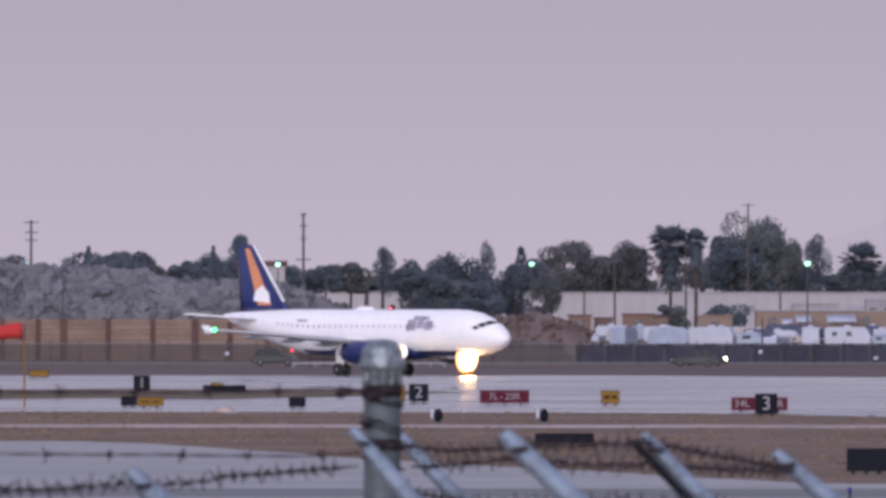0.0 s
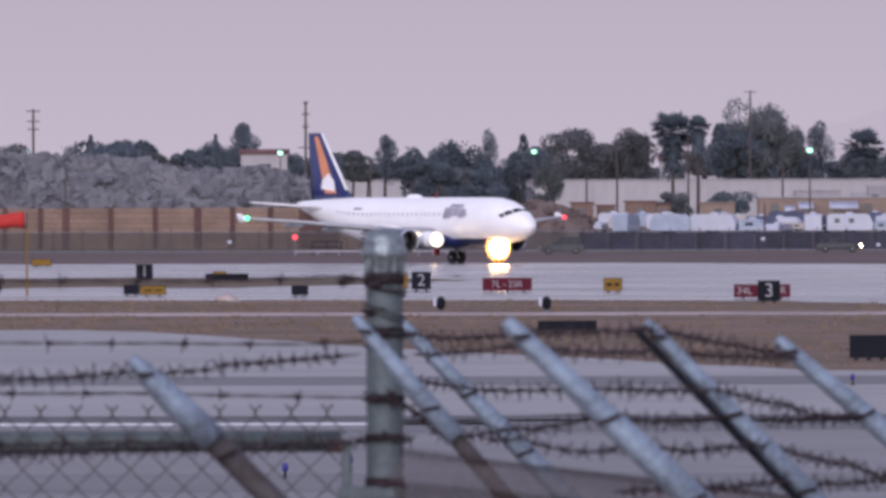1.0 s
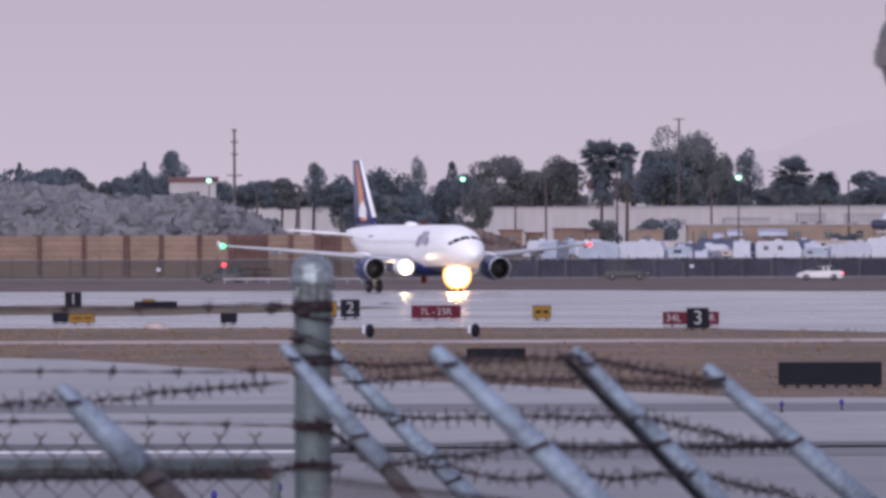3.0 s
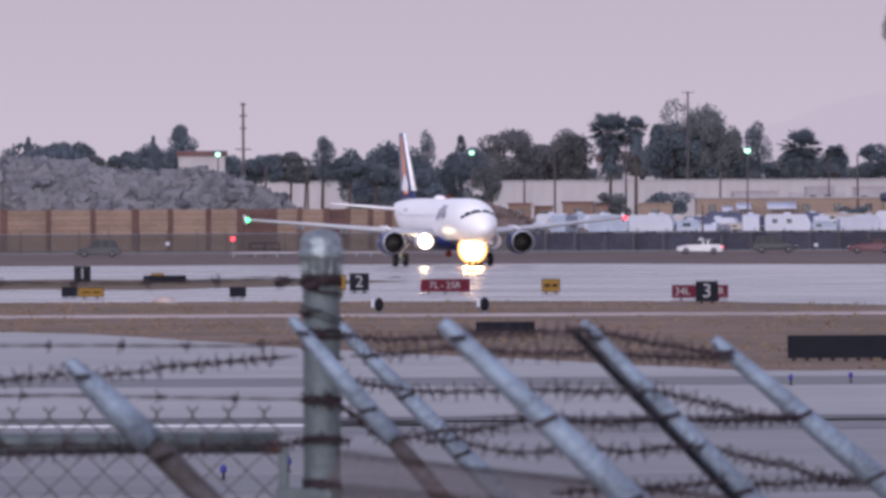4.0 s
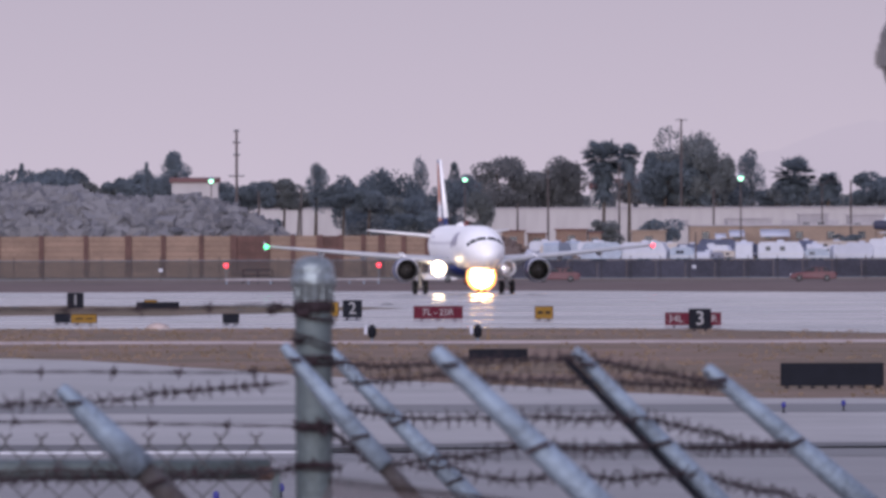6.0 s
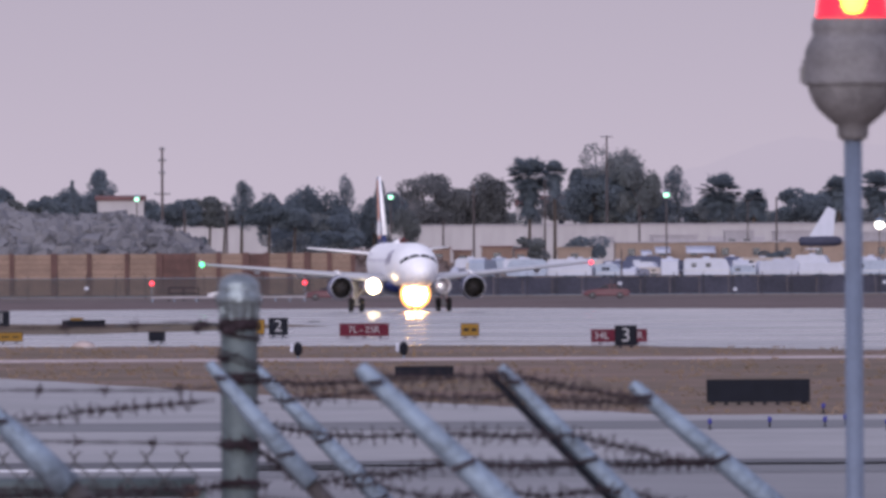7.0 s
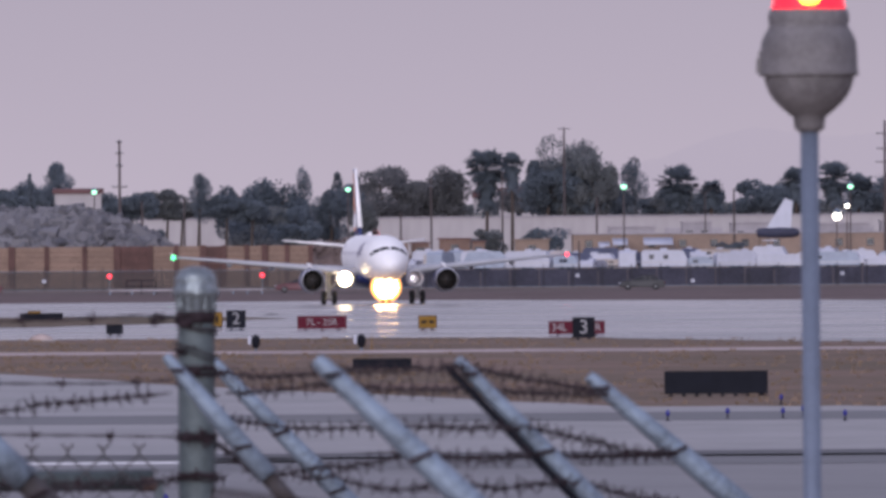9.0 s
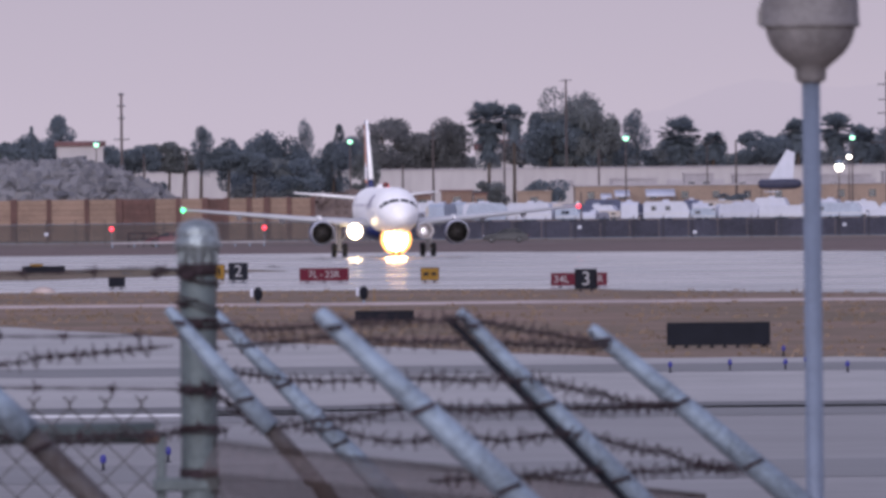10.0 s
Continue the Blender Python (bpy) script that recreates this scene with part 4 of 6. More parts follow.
def light_unit(u, drop):
    """A drum-shaped approach light on a leg, with a pale cover on its side and a marker stick."""
    p = ground(u, drop)
    ob = tagged(empty("approach_light", Matrix.Translation(p)), "black drum-shaped approach light with a white cover in the grass", "airfield light", "approach lights in the grass")
    bm = bmesh.new()
    lathe(bm, [(0.05, -0.3), (0.26, -0.28), (0.33, -0.12), (0.34, 0.1), (0.27, 0.3), (0.1, 0.34)], 16, pose(0.05, 0, 0.56, 90) @ Matrix.Diagonal((0.74, 1.12, 0.8, 1)))
    part("drum", bm, M_SIGN_BLACK, ob)
    part("cover", bevelled((-0.36, -0.14, 0.38), (-0.2, 0.22, 0.88), 0.05), M_RV, ob)
    bm = bmesh.new()
    rod(bm, (0.05, 0, -0.1), (0.05, 0, 0.4), 0.06, n=8)
    part("leg", bm, M_GALV, ob)
    return ob


for u in (-10, 177):
    light_unit(u, 223)
p = ground(197, 222)
bm = bmesh.new()
rod(bm, (0, 0, -0.1), (0, 0, 0.85), 0.025, n=6)
st = part("marker_stick", bm, M_SIGN_YELLOW)
st.location = p
tagged(st, "thin orange marker stick in the grass", "marker")


def edge_light(u, drop):
    p = ground(u, drop)
    ob = tagged(empty("edge_light", Matrix.Translation(p)), "small blue taxiway edge light on a stem", "airfield light", "blue edge lights")
    bm = bmesh.new()
    rod(bm, (0, 0, -0.1), (0, 0, 0.22), 0.03, n=8)
    lathe(bm, [(0.09, 0.0), (0.09, 0.03), (0.03, 0.05)], 10)
    part("stem", bm, M_SIGN_BLACK, ob)
    bm = bmesh.new()
    lathe(bm, [(0.05, 0.2), (0.075, 0.23), (0.075, 0.33), (0.05, 0.38), (0.005, 0.4)], 12)
    part("lens", bm, G_BLUE, ob, "blue glass lens")
    return ob


for u, v in ((826, 349), (924, 349), (960, 345), (1034, 354), (921, 324), (-285, 516), (-170, 502), (720, 352)):
    edge_light(u, v)


def build_cover():
    """A low pale cover in the grass by the taxiway."""
    ob = tagged(empty("drain_cover", Matrix.Translation(ground(-388, 200))), "low pale concrete drain cover in the grass", "cover")
    bm = bmesh.new()
    lathe(bm, [(0.75, -0.05), (0.72, 0.12), (0.5, 0.3), (0.2, 0.4), (0.01, 0.42)], 14)
    part("lid", bm, M_TRACK, ob)
    part("curb", bevelled((-0.85, -0.85, -0.1), (0.85, 0.85, 0.06), 0.02, 1), M_PALE, ob)


build_cover()


def weeds(u, drop, w, h, seed):
    p = ground(u, drop)
    rnd = random.Random(seed)
    verts, faces = [], []
    for i in range(int(130 * w)):
        x, y, l = rnd.gauss(0, w / 3.5), rnd.uniform(-0.3, 0.3), h * rnd.uniform(0.3, 1) 
        l *= max(0.25, 1 - abs(x) / w)
        dx, dy = rnd.uniform(-0.25, 0.25), rnd.uniform(-0.2, 0.2)
        b0 = len(verts)
        verts += [(x - 0.03, y, -0.02), (x + 0.03, y, -0.02), (x + dx, y + dy, l)]
        faces.append((b0, b0 + 1, b0 + 2))
    me = bpy.data.meshes.new("weeds")
    me.from_pydata(verts, [], faces)
    # weeds share the haze-lifted grey leaf colour
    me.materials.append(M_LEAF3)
    ob = new("weeds", me)
    ob.location = p
    tagged(ob, "clump of dark dry weeds at the pavement edge", "weeds", kind="stuff")


for i, (u, v, w, h) in enumerate(((-320, 164, 1.1, 0.35), (-185, 162, 1.6, 0.5), (-640, 163, 0.9, 0.3), (-160, 163, 1.2, 0.4), (-690, 164, 1.8, 0.3), (20, 158, 1.2, 0.2), (-240, 168, 0.8, 0.25))):
    weeds(u, v, w, h, i)


def build_windsock():
    p = ground(-741, 189)
    ob = tagged(empty("windsock", Matrix.Translation(p)), "faded red windsock on a thin yellow pole", "windsock")
    bm = bmesh.new()
    rod(bm, (0, 0, -0.2), (0, 0, 5.3), 0.07, 0.05, n=8)
    part("pole", bm, M_SIGN_YELLOW, ob)
    bm = bmesh.new()
    rings = []
    for i in range(9):
        f = i / 8
        r, x, z = 0.52 - 0.17 * f, -0.1 - 3.2 * f, 4.83 - 0.5 * f * f
        rings.append([Vector((x, r * math.cos(a), z + r * math.sin(a) * (1 + 0.06 * math.sin(i * 2 + a * 3)))) for a in [2 * math.pi * j / 16 for j in range(16)]])
    loft(bm, rings, caps=False)
    bmesh.ops.solidify(bm, geom=bm.faces[:], thickness=0.01)
    part("sock", bm, M_SOCK, ob)
    bm = bmesh.new()
    lathe(bm, [(0.5, 0), (0.55, 0), (0.55, 0.05), (0.5, 0.05), (0.5, 0)], 18, pose(-0.08, 0, 4.83, 0, 90))
    part("hoop", bm, M_GALV, ob)


build_windsock()


M_NAVY = material("dark_navy_paint", (0.028, 0.03, 0.06), 0.7, scale=0.6, vary=0.2, bump=0.0)


def build_parked_aircraft():
    p = sight(905, 20, 3200)
    ob = tagged(empty("parked_aircraft", pose(p.x, 3200, 0, 0, 0, 0)), "small parked aircraft with a white fin and dark blue body", "aircraft")
    bm = bmesh.new()
    prof = [(-0.9, 5.5), (3.8, 5.5), (4.2, 10.6), (2.7, 11.3)]
    loft(bm, [[Vector((x, y * (0.5 if z > 6 else 1), z)) for x, z in prof] for y in (-0.22, 0.22)])
    part("fin", bm, M_RV, ob)
    bm = bmesh.new()
    lathe(bm, [(0.5, -3.9), (0.85, -3.6), (0.95, -1.5), (1.0, 1), (0.95, 3), (0.7, 3.9), (0.3, 4.2)], 16, pose(1.2, 0, 4.75, 0, 90))
    part("fuselage", bm, M_NAVY, ob)
    bm = bmesh.new()
    box(bm, (-1.5, -7, 3.2), (0.9, 7, 3.4))
    part("wing", bm, M_RV, ob)
    for x, y in ((-0.5, -1.6), (-0.5, 1.6), (-2.2, 0)):
        bm = bmesh.new()
        rod(bm, (x, y, 0.3), (x, y, 3.8), 0.08, n=6)
        rod(bm, (x, y - 0.12, 0.32), (x, y + 0.12, 0.32), 0.32, n=12)
        part("landing_gear", bm, M_TYRE, ob)


build_parked_aircraft()


# ---- vehicles on the perimeter road ----
def car(name, paint, label, suv=False, head=False, tail=False):
    """A car with its nose to +x, standing at the origin."""
    ob = tagged(empty(name), label, "car")
    hgt = 1.75 if suv else 1.42
    ln = 2.35
    low = [(-ln, 0.35), (-ln + 0.05, 0.85), (-ln + 0.25, 0.98), (-0.9, 1.0), (0.85, 0.98), (1.75, 0.88), (2.2, 0.75), (ln, 0.5), (ln - 0.1, 0.3), (-ln + 0.15, 0.25)]
    bm = bmesh.new()
    loft(bm, [[Vector((x, y * (1 if 0.3 < z < 0.95 else 0.94), z)) for x, z in low] for y in (-0.9, 0.9)])
    for f in bm.faces:
        f.smooth = False
    bmesh.ops.bevel(bm, geom=bm.edges[:], offset=0.05, segments=2, affect="EDGES")
    body = part("body", bm, paint, ob)
    back = -2.1 if suv else -1.75
    top = [(back, 0.98), (back + 0.35, hgt - 0.05), (back + 0.8, hgt), (0.0, hgt), (0.25, hgt - 0.06), (1.1, 0.96)]
    bm = bmesh.new()
    loft(bm, [[Vector((x, y * (1 if z < 1.1 else 0.85), z)) for x, z in top] for y in (-0.82, 0.82)])
    for f in bm.faces:
        f.smooth = False
    bmesh.ops.bevel(bm, geom=bm.edges[:], offset=0.05, segments=2, affect="EDGES")
    part("cabin", bm, M_CARGLASS, ob)
    part("roof", bevelled((back + 0.4, -0.70, hgt - 0.02), (0.2, 0.70, hgt + 0.03), 0.02), paint, ob)
    for x in (back + 0.9, -0.35):
        for y in (-0.83, 0.75):
            bm = bmesh.new()
            box(bm, (x - 0.09, y, 0.95), (x + 0.09, y + 0.08, hgt - 0.03))
            part("pillar", bm, paint, ob)
    for x in (-1.4, 1.4):
        for y in (-0.82, 0.82):
            bm = bmesh.new()
            lathe(bm, [(0.14, -0.1), (0.3, -0.1), (0.33, -0.06), (0.33, 0.06), (0.3, 0.1), (0.14, 0.1)], 18, pose(0, 0, 0, 90))
            w = part("wheel", bm, M_TYRE, ob)
            w.location = (x, y, 0.33)
            bm = bmesh.new()
            lathe(bm, [(0.02, -0.11), (0.16, -0.105), (0.19, -0.07), (0.19, 0.07), (0.16, 0.105), (0.02, 0.11)], 12, pose(0, 0, 0, 90))
            part("rim", bm, M_RIM, w)
    for y in (-0.66, 0.66):
        bm = bmesh.new()
        bmesh.ops.create_uvsphere(bm, u_segments=10, v_segments=8, radius=0.2 if head else 0.12)
        part("headlight", bm, G_HEAD if head else M_LIP, ob, smooth=True).location = (2.22, y, 0.66)
        part("tail_light", bevelled((-ln - 0.03, y - 0.2, 0.62), (-ln + 0.12, y + 0.2, 0.84), 0.03), G_RED if tail else M_SIGN_RED, ob)
    return ob


M_CARGLASS = material("dusty_car_glass", (0.02, 0.022, 0.03), 0.45, scale=1, vary=0.2, bump=0.0, spec=0.2)
M_CARWHITE = material("white_car_paint", (0.51, 0.495, 0.525), 0.3, scale=0.6, vary=0.08, bump=0.0)
M_CARGREY = material("grey_car_paint", (0.023, 0.024, 0.032), 0.5, scale=0.6, vary=0.1, bump=0.0)
M_CARRED = material("dull_red_car_paint", (0.085, 0.013, 0.027), 0.45, scale=0.6, vary=0.1, bump=0.0)
CARS = {
    "first": car("saloon_car", M_CARGREY, "grey saloon car with lit headlights on the perimeter road", head=True),
    "suv": car("suv_car", M_CARGREY, "grey-brown sport utility car on the perimeter road", suv=True),
    "white": car("white_car", M_CARWHITE, "white saloon car with lit red tail lights", tail=True),
    "van": car("van_car", M_CARGREY, "grey van-like car on the perimeter road", suv=True),
    "red": car("red_car", M_CARRED, "dull red saloon car on the perimeter road"),
    "last": car("dark_car", M_CARGREY, "dark grey saloon car on the perimeter road"),
    "red2": car("red_car", M_CARRED, "dull red saloon car following on the perimeter road"),
}


# ---- the airliner ----
STATIONS = [(0.0, 0.06, 0.06, 3.32), (0.25, 0.5, 0.46, 3.34), (0.8, 0.92, 0.9, 3.42), (1.6, 1.3, 1.28, 3.52), (2.6, 1.6, 1.64, 3.64), (3.8, 1.82, 1.9, 3.77), (5.2, 1.95, 2.04, 3.84),
            (6.5, 1.975, 2.07, 3.85), (12, 1.975, 2.07, 3.85), (18, 1.975, 2.07, 3.85), (24, 1.975, 2.07, 3.85), (26.5, 1.92, 1.98, 3.94), (29, 1.7, 1.72, 4.2), (31.5, 1.33, 1.36, 4.5), (34, 0.88, 0.94, 4.82),
            (36.2, 0.45, 0.52, 5.12), (37.57, 0.16, 0.18, 5.32)]
AXLE = 17.7          # the main wheels' distance behind the nose


def skin(a, ang, off=0.0):
    """A point on the fuselage: metres behind the nose, angle from the top to the right, degrees."""
    st = np.array(STATIONS)
    rw, rh, zc = (float(np.interp(a, st[:, 0], st[:, k])) for k in (1, 2, 3))
    t = radians(ang)
    return Vector(((rw + off) * math.sin(t), a - AXLE, zc + (rh + off) * math.cos(t)))


def patch(a0, a1, g0, g1, off=0.02, n=4):
    """A panel lying proud on the fuselage; g0 and g1 are (angle at a0, angle at a1)."""
    bm = bmesh.new()
    grid = []
    for i in range(n + 1):
        f = i / n
        a = a0 + (a1 - a0) * f
        lo, hi = g0[0] + (g0[1] - g0[0]) * f, g1[0] + (g1[1] - g1[0]) * f
        grid.append([bm.verts.new(skin(a, lo + (hi - lo) * j / n, off)) for j in range(n + 1)])
    for r0, r1 in zip(grid, grid[1:]):
        for j in range(n):
            bm.faces.new((r0[j], r0[j + 1], r1[j + 1], r1[j]))
    bmesh.ops.solidify(bm, geom=bm.faces[:], thickness=0.03)
    bmesh.ops.recalc_face_normals(bm, faces=bm.faces[:])
    return bm


def pane(corners, off=0.015, n=5):
    """A window panel between four places on the fuselage."""
    bm = bmesh.new()
    grid = []
    for i in range(n + 1):
        f = i / n
        line = []
        for j in range(n + 1):
            g = j / n
            a = (1 - f) * ((1 - g) * corners[0][0] + g * corners[3][0]) + f * ((1 - g) * corners[1][0] + g * corners[2][0])
            b = (1 - f) * ((1 - g) * corners[0][1] + g * corners[3][1]) + f * ((1 - g) * corners[1][1] + g * corners[2][1])
            line.append(bm.verts.new(skin(a, b, off)))
        grid.append(line)
    for r0, r1 in zip(grid, grid[1:]):
        for j in range(n):
            bm.faces.new((r0[j], r0[j + 1], r1[j + 1], r1[j]))
    bmesh.ops.solidify(bm, geom=bm.faces[:], thickness=0.03)
    bmesh.ops.recalc_face_normals(bm, faces=bm.faces[:])
    return bm


def foil(sections, n=9):
    """A wing or fin: a list of (leading edge, chord, thickness); chord runs along y."""
    rings = []
    for le, chord, thick, flat in sections:
        ring = []
        for side in (1, -1):
            for i in range(n):
                f = i / n if side > 0 else 1 - i / n
                half = thick * 2.2 * (0.2969 * math.sqrt(max(f, 0)) - 0.126 * f - 0.3516 * f * f + 0.2843 * f ** 3 - 0.1015 * f ** 4) / 0.44
                p = Vector(le) + Vector((0, chord * f, 0))
                ring.append(p + (Vector((half * side, 0, 0)) if flat else Vector((0, 0, half * side))))
        rings.append(ring)
    bm = bmesh.new()
    loft(bm, rings)
    return bm


def build_airliner():
    ob = tagged(empty("airliner"), "white twin-engine airliner with dark blue tail, taxiing with lamps lit", "aircraft")
    bm = bmesh.new()
    rings = []
    dense = []
    for (a0, *_), (a1, *_) in zip(STATIONS, STATIONS[1:]):
        dense += [a0 + (a1 - a0) * i / 3 for i in range(3)]
    for a in dense + [37.57]:
        rings.append([skin(a, g) for g in np.arange(0, 360, 10)])
    loft(bm, rings)
    for f in bm.faces:
        c = f.calc_center_median()
        if c.z < 2.35 and -13 < c.y < 8:
            f.material_index = 1
    fus = part("fuselage", bm, (M_WHITE, M_BLUE), ob, "white fuselage with a dark blue belly")
    # belly fairing
    bm = bmesh.new()
    loft(bm, [[Vector((w * math.sin(radians(g)), y, z + h * math.cos(radians(g)))) for g in range(0, 360, 20)] for y, w, h, z in ((-8, 0.6, 0.3, 2.2), (-6, 1.9, 0.75, 2.2), (-2, 2.15, 0.95, 2.25), (2, 2.1, 0.9, 2.25), (4.5, 1.3, 0.5, 2.2))])
    part("belly_fairing", bm, M_BLUE, ob)
    # cockpit and cabin windows
    for s in (-1, 1):
        for corners in (((1.38, 3), (1.82, 3), (2.15, 36), (1.62, 38)), ((1.68, 41), (2.24, 38.5), (2.66, 57), (2.16, 61)), ((2.24, 63.5), (2.74, 59.5), (3.1, 68), (2.7, 74))):
            part("cockpit_window", pane([(a, g * s) for a, g in corners]), M_GLASS, fus)
        for i in range(30):
            a = 7.6 + i * 0.72
            part("cabin_window", patch(a, a + 0.24, (s * 70, s * 70), (s * 78, s * 78), 0.006, 1), M_EMBLEM, fus)
        # pale painted emblem ahead of the wing, as plain shapes
        for a0, a1, g0, g1 in ((7.9, 9.0, 60, 82), (9.1, 10.0, 56, 78), (10.1, 11.3, 58, 84), (8.6, 10.7, 46, 55)):
            part("emblem", patch(a0, a1, (s * g0, s * (g0 - 3)), (s * g1, s * (g1 + 2)), 0.014, 4), M_EMBLEM, fus, "faint grey-mauve painted emblem")
        part("emblem", patch(24.6, 26.0, (s * 56, s * 56), (s * 63, s * 63), 0.014, 3), M_EMBLEM, fus)
    # wings
    for s in (-1, 1):
        wing = part("wing", foil([((s * 1.2, 11.9 - AXLE, 2.75), 7.3, 0.95, False), ((s * 6.4, 14.55 - AXLE, 3.2), 4.7, 0.55, False), ((s * 12, 17.45 - AXLE, 3.72), 3.0, 0.34, False), ((s * 16.95, 20.05 - AXLE, 4.15), 1.6, 0.18, False)]), M_GREYPAINT, ob)
        part("wingtip_fence", foil([((s * 17.0, 20.5 - AXLE, 3.75), 0.9, 0.06, True), ((s * 17.0, 20.1 - AXLE, 4.15), 1.6, 0.09, True), ((s * 17.05, 20.9 - AXLE, 4.55), 0.8, 0.05, True)], 5), M_WHITE, wing)
        for x, a in ((4.9, 18.5), (8.6, 18.9), (12.2, 19.8)):
            bm = bmesh.new()
            z = 2.75 + (x - 1.2) * 0.089
            lathe(bm, [(0.02, -1.6), (0.2, -0.8), (0.24, 0.2), (0.15, 1.2), (0.02, 1.9)], 10, pose(s * x, a - AXLE, z - 0.28, -90))
            part("flap_fairing", bm, M_GREYPAINT, wing)
        bm = bmesh.new()
        bmesh.ops.create_uvsphere(bm, u_segments=12, v_segments=8, radius=0.21 if s < 0 else 0.18)
        part("navigation_light", bm, G_GREEN if s < 0 else G_RED, wing, "lit green tip light" if s < 0 else "lit red tip light", True).location = (s * 17.0, 20.0 - AXLE, 4.12)
        # engine
        bm = bmesh.new()
        m = pose(s * 5.75, 10.9 - AXLE, 2.08, -90) @ Matrix.Diagonal((0.86, 0.86, 1, 1))
        lathe(bm, [(1.0, 0.9), (0.97, 0.4)], 28, m, 2, False)
        lathe(bm, [(0.97, 0.4), (0.98, 0.2), (1.01, 0.08), (1.08, 0.0)], 28, m, 1, False)
        lathe(bm, [(1.08, 0.0), (1.15, 0.06), (1.19, 0.3)], 28, m, 1, False)
        lathe(bm, [(1.19, 0.3), (1.24, 0.9), (1.25, 1.8), (1.16, 2.9), (0.98, 3.9), (0.94, 3.92)], 28, m, 0, False)
        eng = part("engine", bm, (M_BLUE, M_LIP, M_DARK), ob, "dark blue engine nacelle with a bare metal lip", True)
        bm = bmesh.new()
        lathe(bm, [(0.99, 0.86), (0.3, 0.84), (0.28, 0.6), (0.15, 0.42), (0.01, 0.33)], 24, m)
        part("fan", bm, M_DARK, eng, "dark fan with spinner")
        bm = bmesh.new()
        lathe(bm, [(0.7, 3.7), (0.6, 4.4), (0.45, 4.7), (0.3, 4.7), (0.05, 5.2)], 18, m)
        part("exhaust_cone", bm, M_LIP, eng)
        part("pylon", foil([((s * 5.75, 11.9 - AXLE, 3.2), 4.8, 0.3, True), ((s * 5.75, 14.0 - AXLE, 3.55), 3.4, 0.26, True)], 5), M_WHITE, ob)
        # tailplane
        part("tailplane", foil([((s * 0.5, 31.3 - AXLE, 4.95), 3.6, 0.36, False), ((s * 6.2, 34.9 - AXLE, 5.5), 1.5, 0.14, False)]), M_WHITE, ob)
        # main landing gear
        bm = bmesh.new()
        rod(bm, (s * 3.8, 0, 0.55), (s * 3.8, -0.1, 2.8), 0.15, n=10)
        rod(bm, (s * 3.3, 0, 0.58), (s * 4.3, 0, 0.58), 0.09, n=8)
        rod(bm, (s * 3.8, 0, 1.2), (s * 2.5, -0.1, 2.5), 0.08, n=8)
        strut = part("main_gear", bm, M_GREYPAINT, ob)
        part("gear_door", bevelled((s * 4.05 - 0.03, -0.5, 1.1), (s * 4.05 + 0.03, 0.5, 2.7), 0.02, 1), M_WHITE, strut)
        for dx in (-0.46, 0.46):
            WHEELS.append(wheel("wheel", 0.58, 0.4, strut, (s * 3.8 + dx, 0, 0.58)))
        # wing-root landing lamp and side scan lamp
        bm = bmesh.new()
        # lens radius is enlarged so that it covers the lamp's glare
        lathe(bm, [(0.62, 0), (0.55, 0.08), (0.35, 0.14), (0.02, 0.17)], 18, pose(s * 3.0, 12.5 - AXLE, 2.2, 90))
        lamp = part("landing_lamp", bm, G_WING if s < 0 else M_LIP, ob, "lit warm white wing-root landing lamp, widened for its glare" if s < 0 else "unlit landing lamp at the wing root")
        bm = bmesh.new()
        # added tube, blocks the lamp until the nose turns towards the camera
        lathe(bm, [(0.5, -0.6), (0.70, 0.0), (0.70, 1.85), (0.67, 1.88), (0.64, 1.85), (0.64, 0.0)], 20, pose(s * 3.0, 12.5 - AXLE, 2.2, 90), 0, False)
        part("lamp_shroud", bm, M_WHITE, lamp, "white tube added to hide the lamp from the side")
        bm = bmesh.new()
        bmesh.ops.create_uvsphere(bm, u_segments=12, v_segments=8, radius=0.17)
        part("scan_lamp", bm, G_SCAN, ob, "small lit lamp on the fuselage side", True).location = (s * 1.79, 11.6 - AXLE, 3.62)
    # fin with its painted stripe
    part("fin", foil([((0, 28.3 - AXLE, 5.7), 7.0, 0.5, True), ((0, 29.6 - AXLE, 6.6), 5.9, 0.46, True), ((0, 33.75 - AXLE, 11.7), 2.1, 0.2, True)]), M_BLUE, ob, "dark blue tail fin")
    # white strip puts the light caught by the fin's front edge into paint
    part("leading_edge", foil([((0, 29.45 - AXLE, 6.6), 0.34, 0.44, True), ((0, 33.62 - AXLE, 11.72), 0.25, 0.2, True)]), M_WHITE, ob, "white strip for the light on the fin's front edge")
    for s in (-1, 1):
        bm = bmesh.new()
        lo = [(31.0, 6.3), (32.8, 6.3), (34.7, 11.4), (34.1, 11.4), (32.8, 9.4)]
        thick = lambda a, z: 0.27 - 0.028 * (z - 6)
        ring = [Vector((s * thick(a, z), a - AXLE, z)) for a, z in lo]
        loft(bm, [ring, [v + Vector((-s * 0.12, 0, 0)) for v in ring]])
        part("tail_stripe", bm, M_ORANGE, ob, "orange painted stripe on the fin")
        bm = bmesh.new()
        ring = [Vector((s * (0.29 - 0.02 * (z - 6)), a - AXLE, z)) for a, z in ((31.2, 6.5), (33.4, 6.7), (33.2, 7.5), (32.3, 8.1), (31.4, 7.4))]
        loft(bm, [ring, [v + Vector((-s * 0.14, 0, 0)) for v in ring]])
        part("tail_emblem", bm, M_WHITE, ob, "white painted patch on the fin")
    bm = bmesh.new()
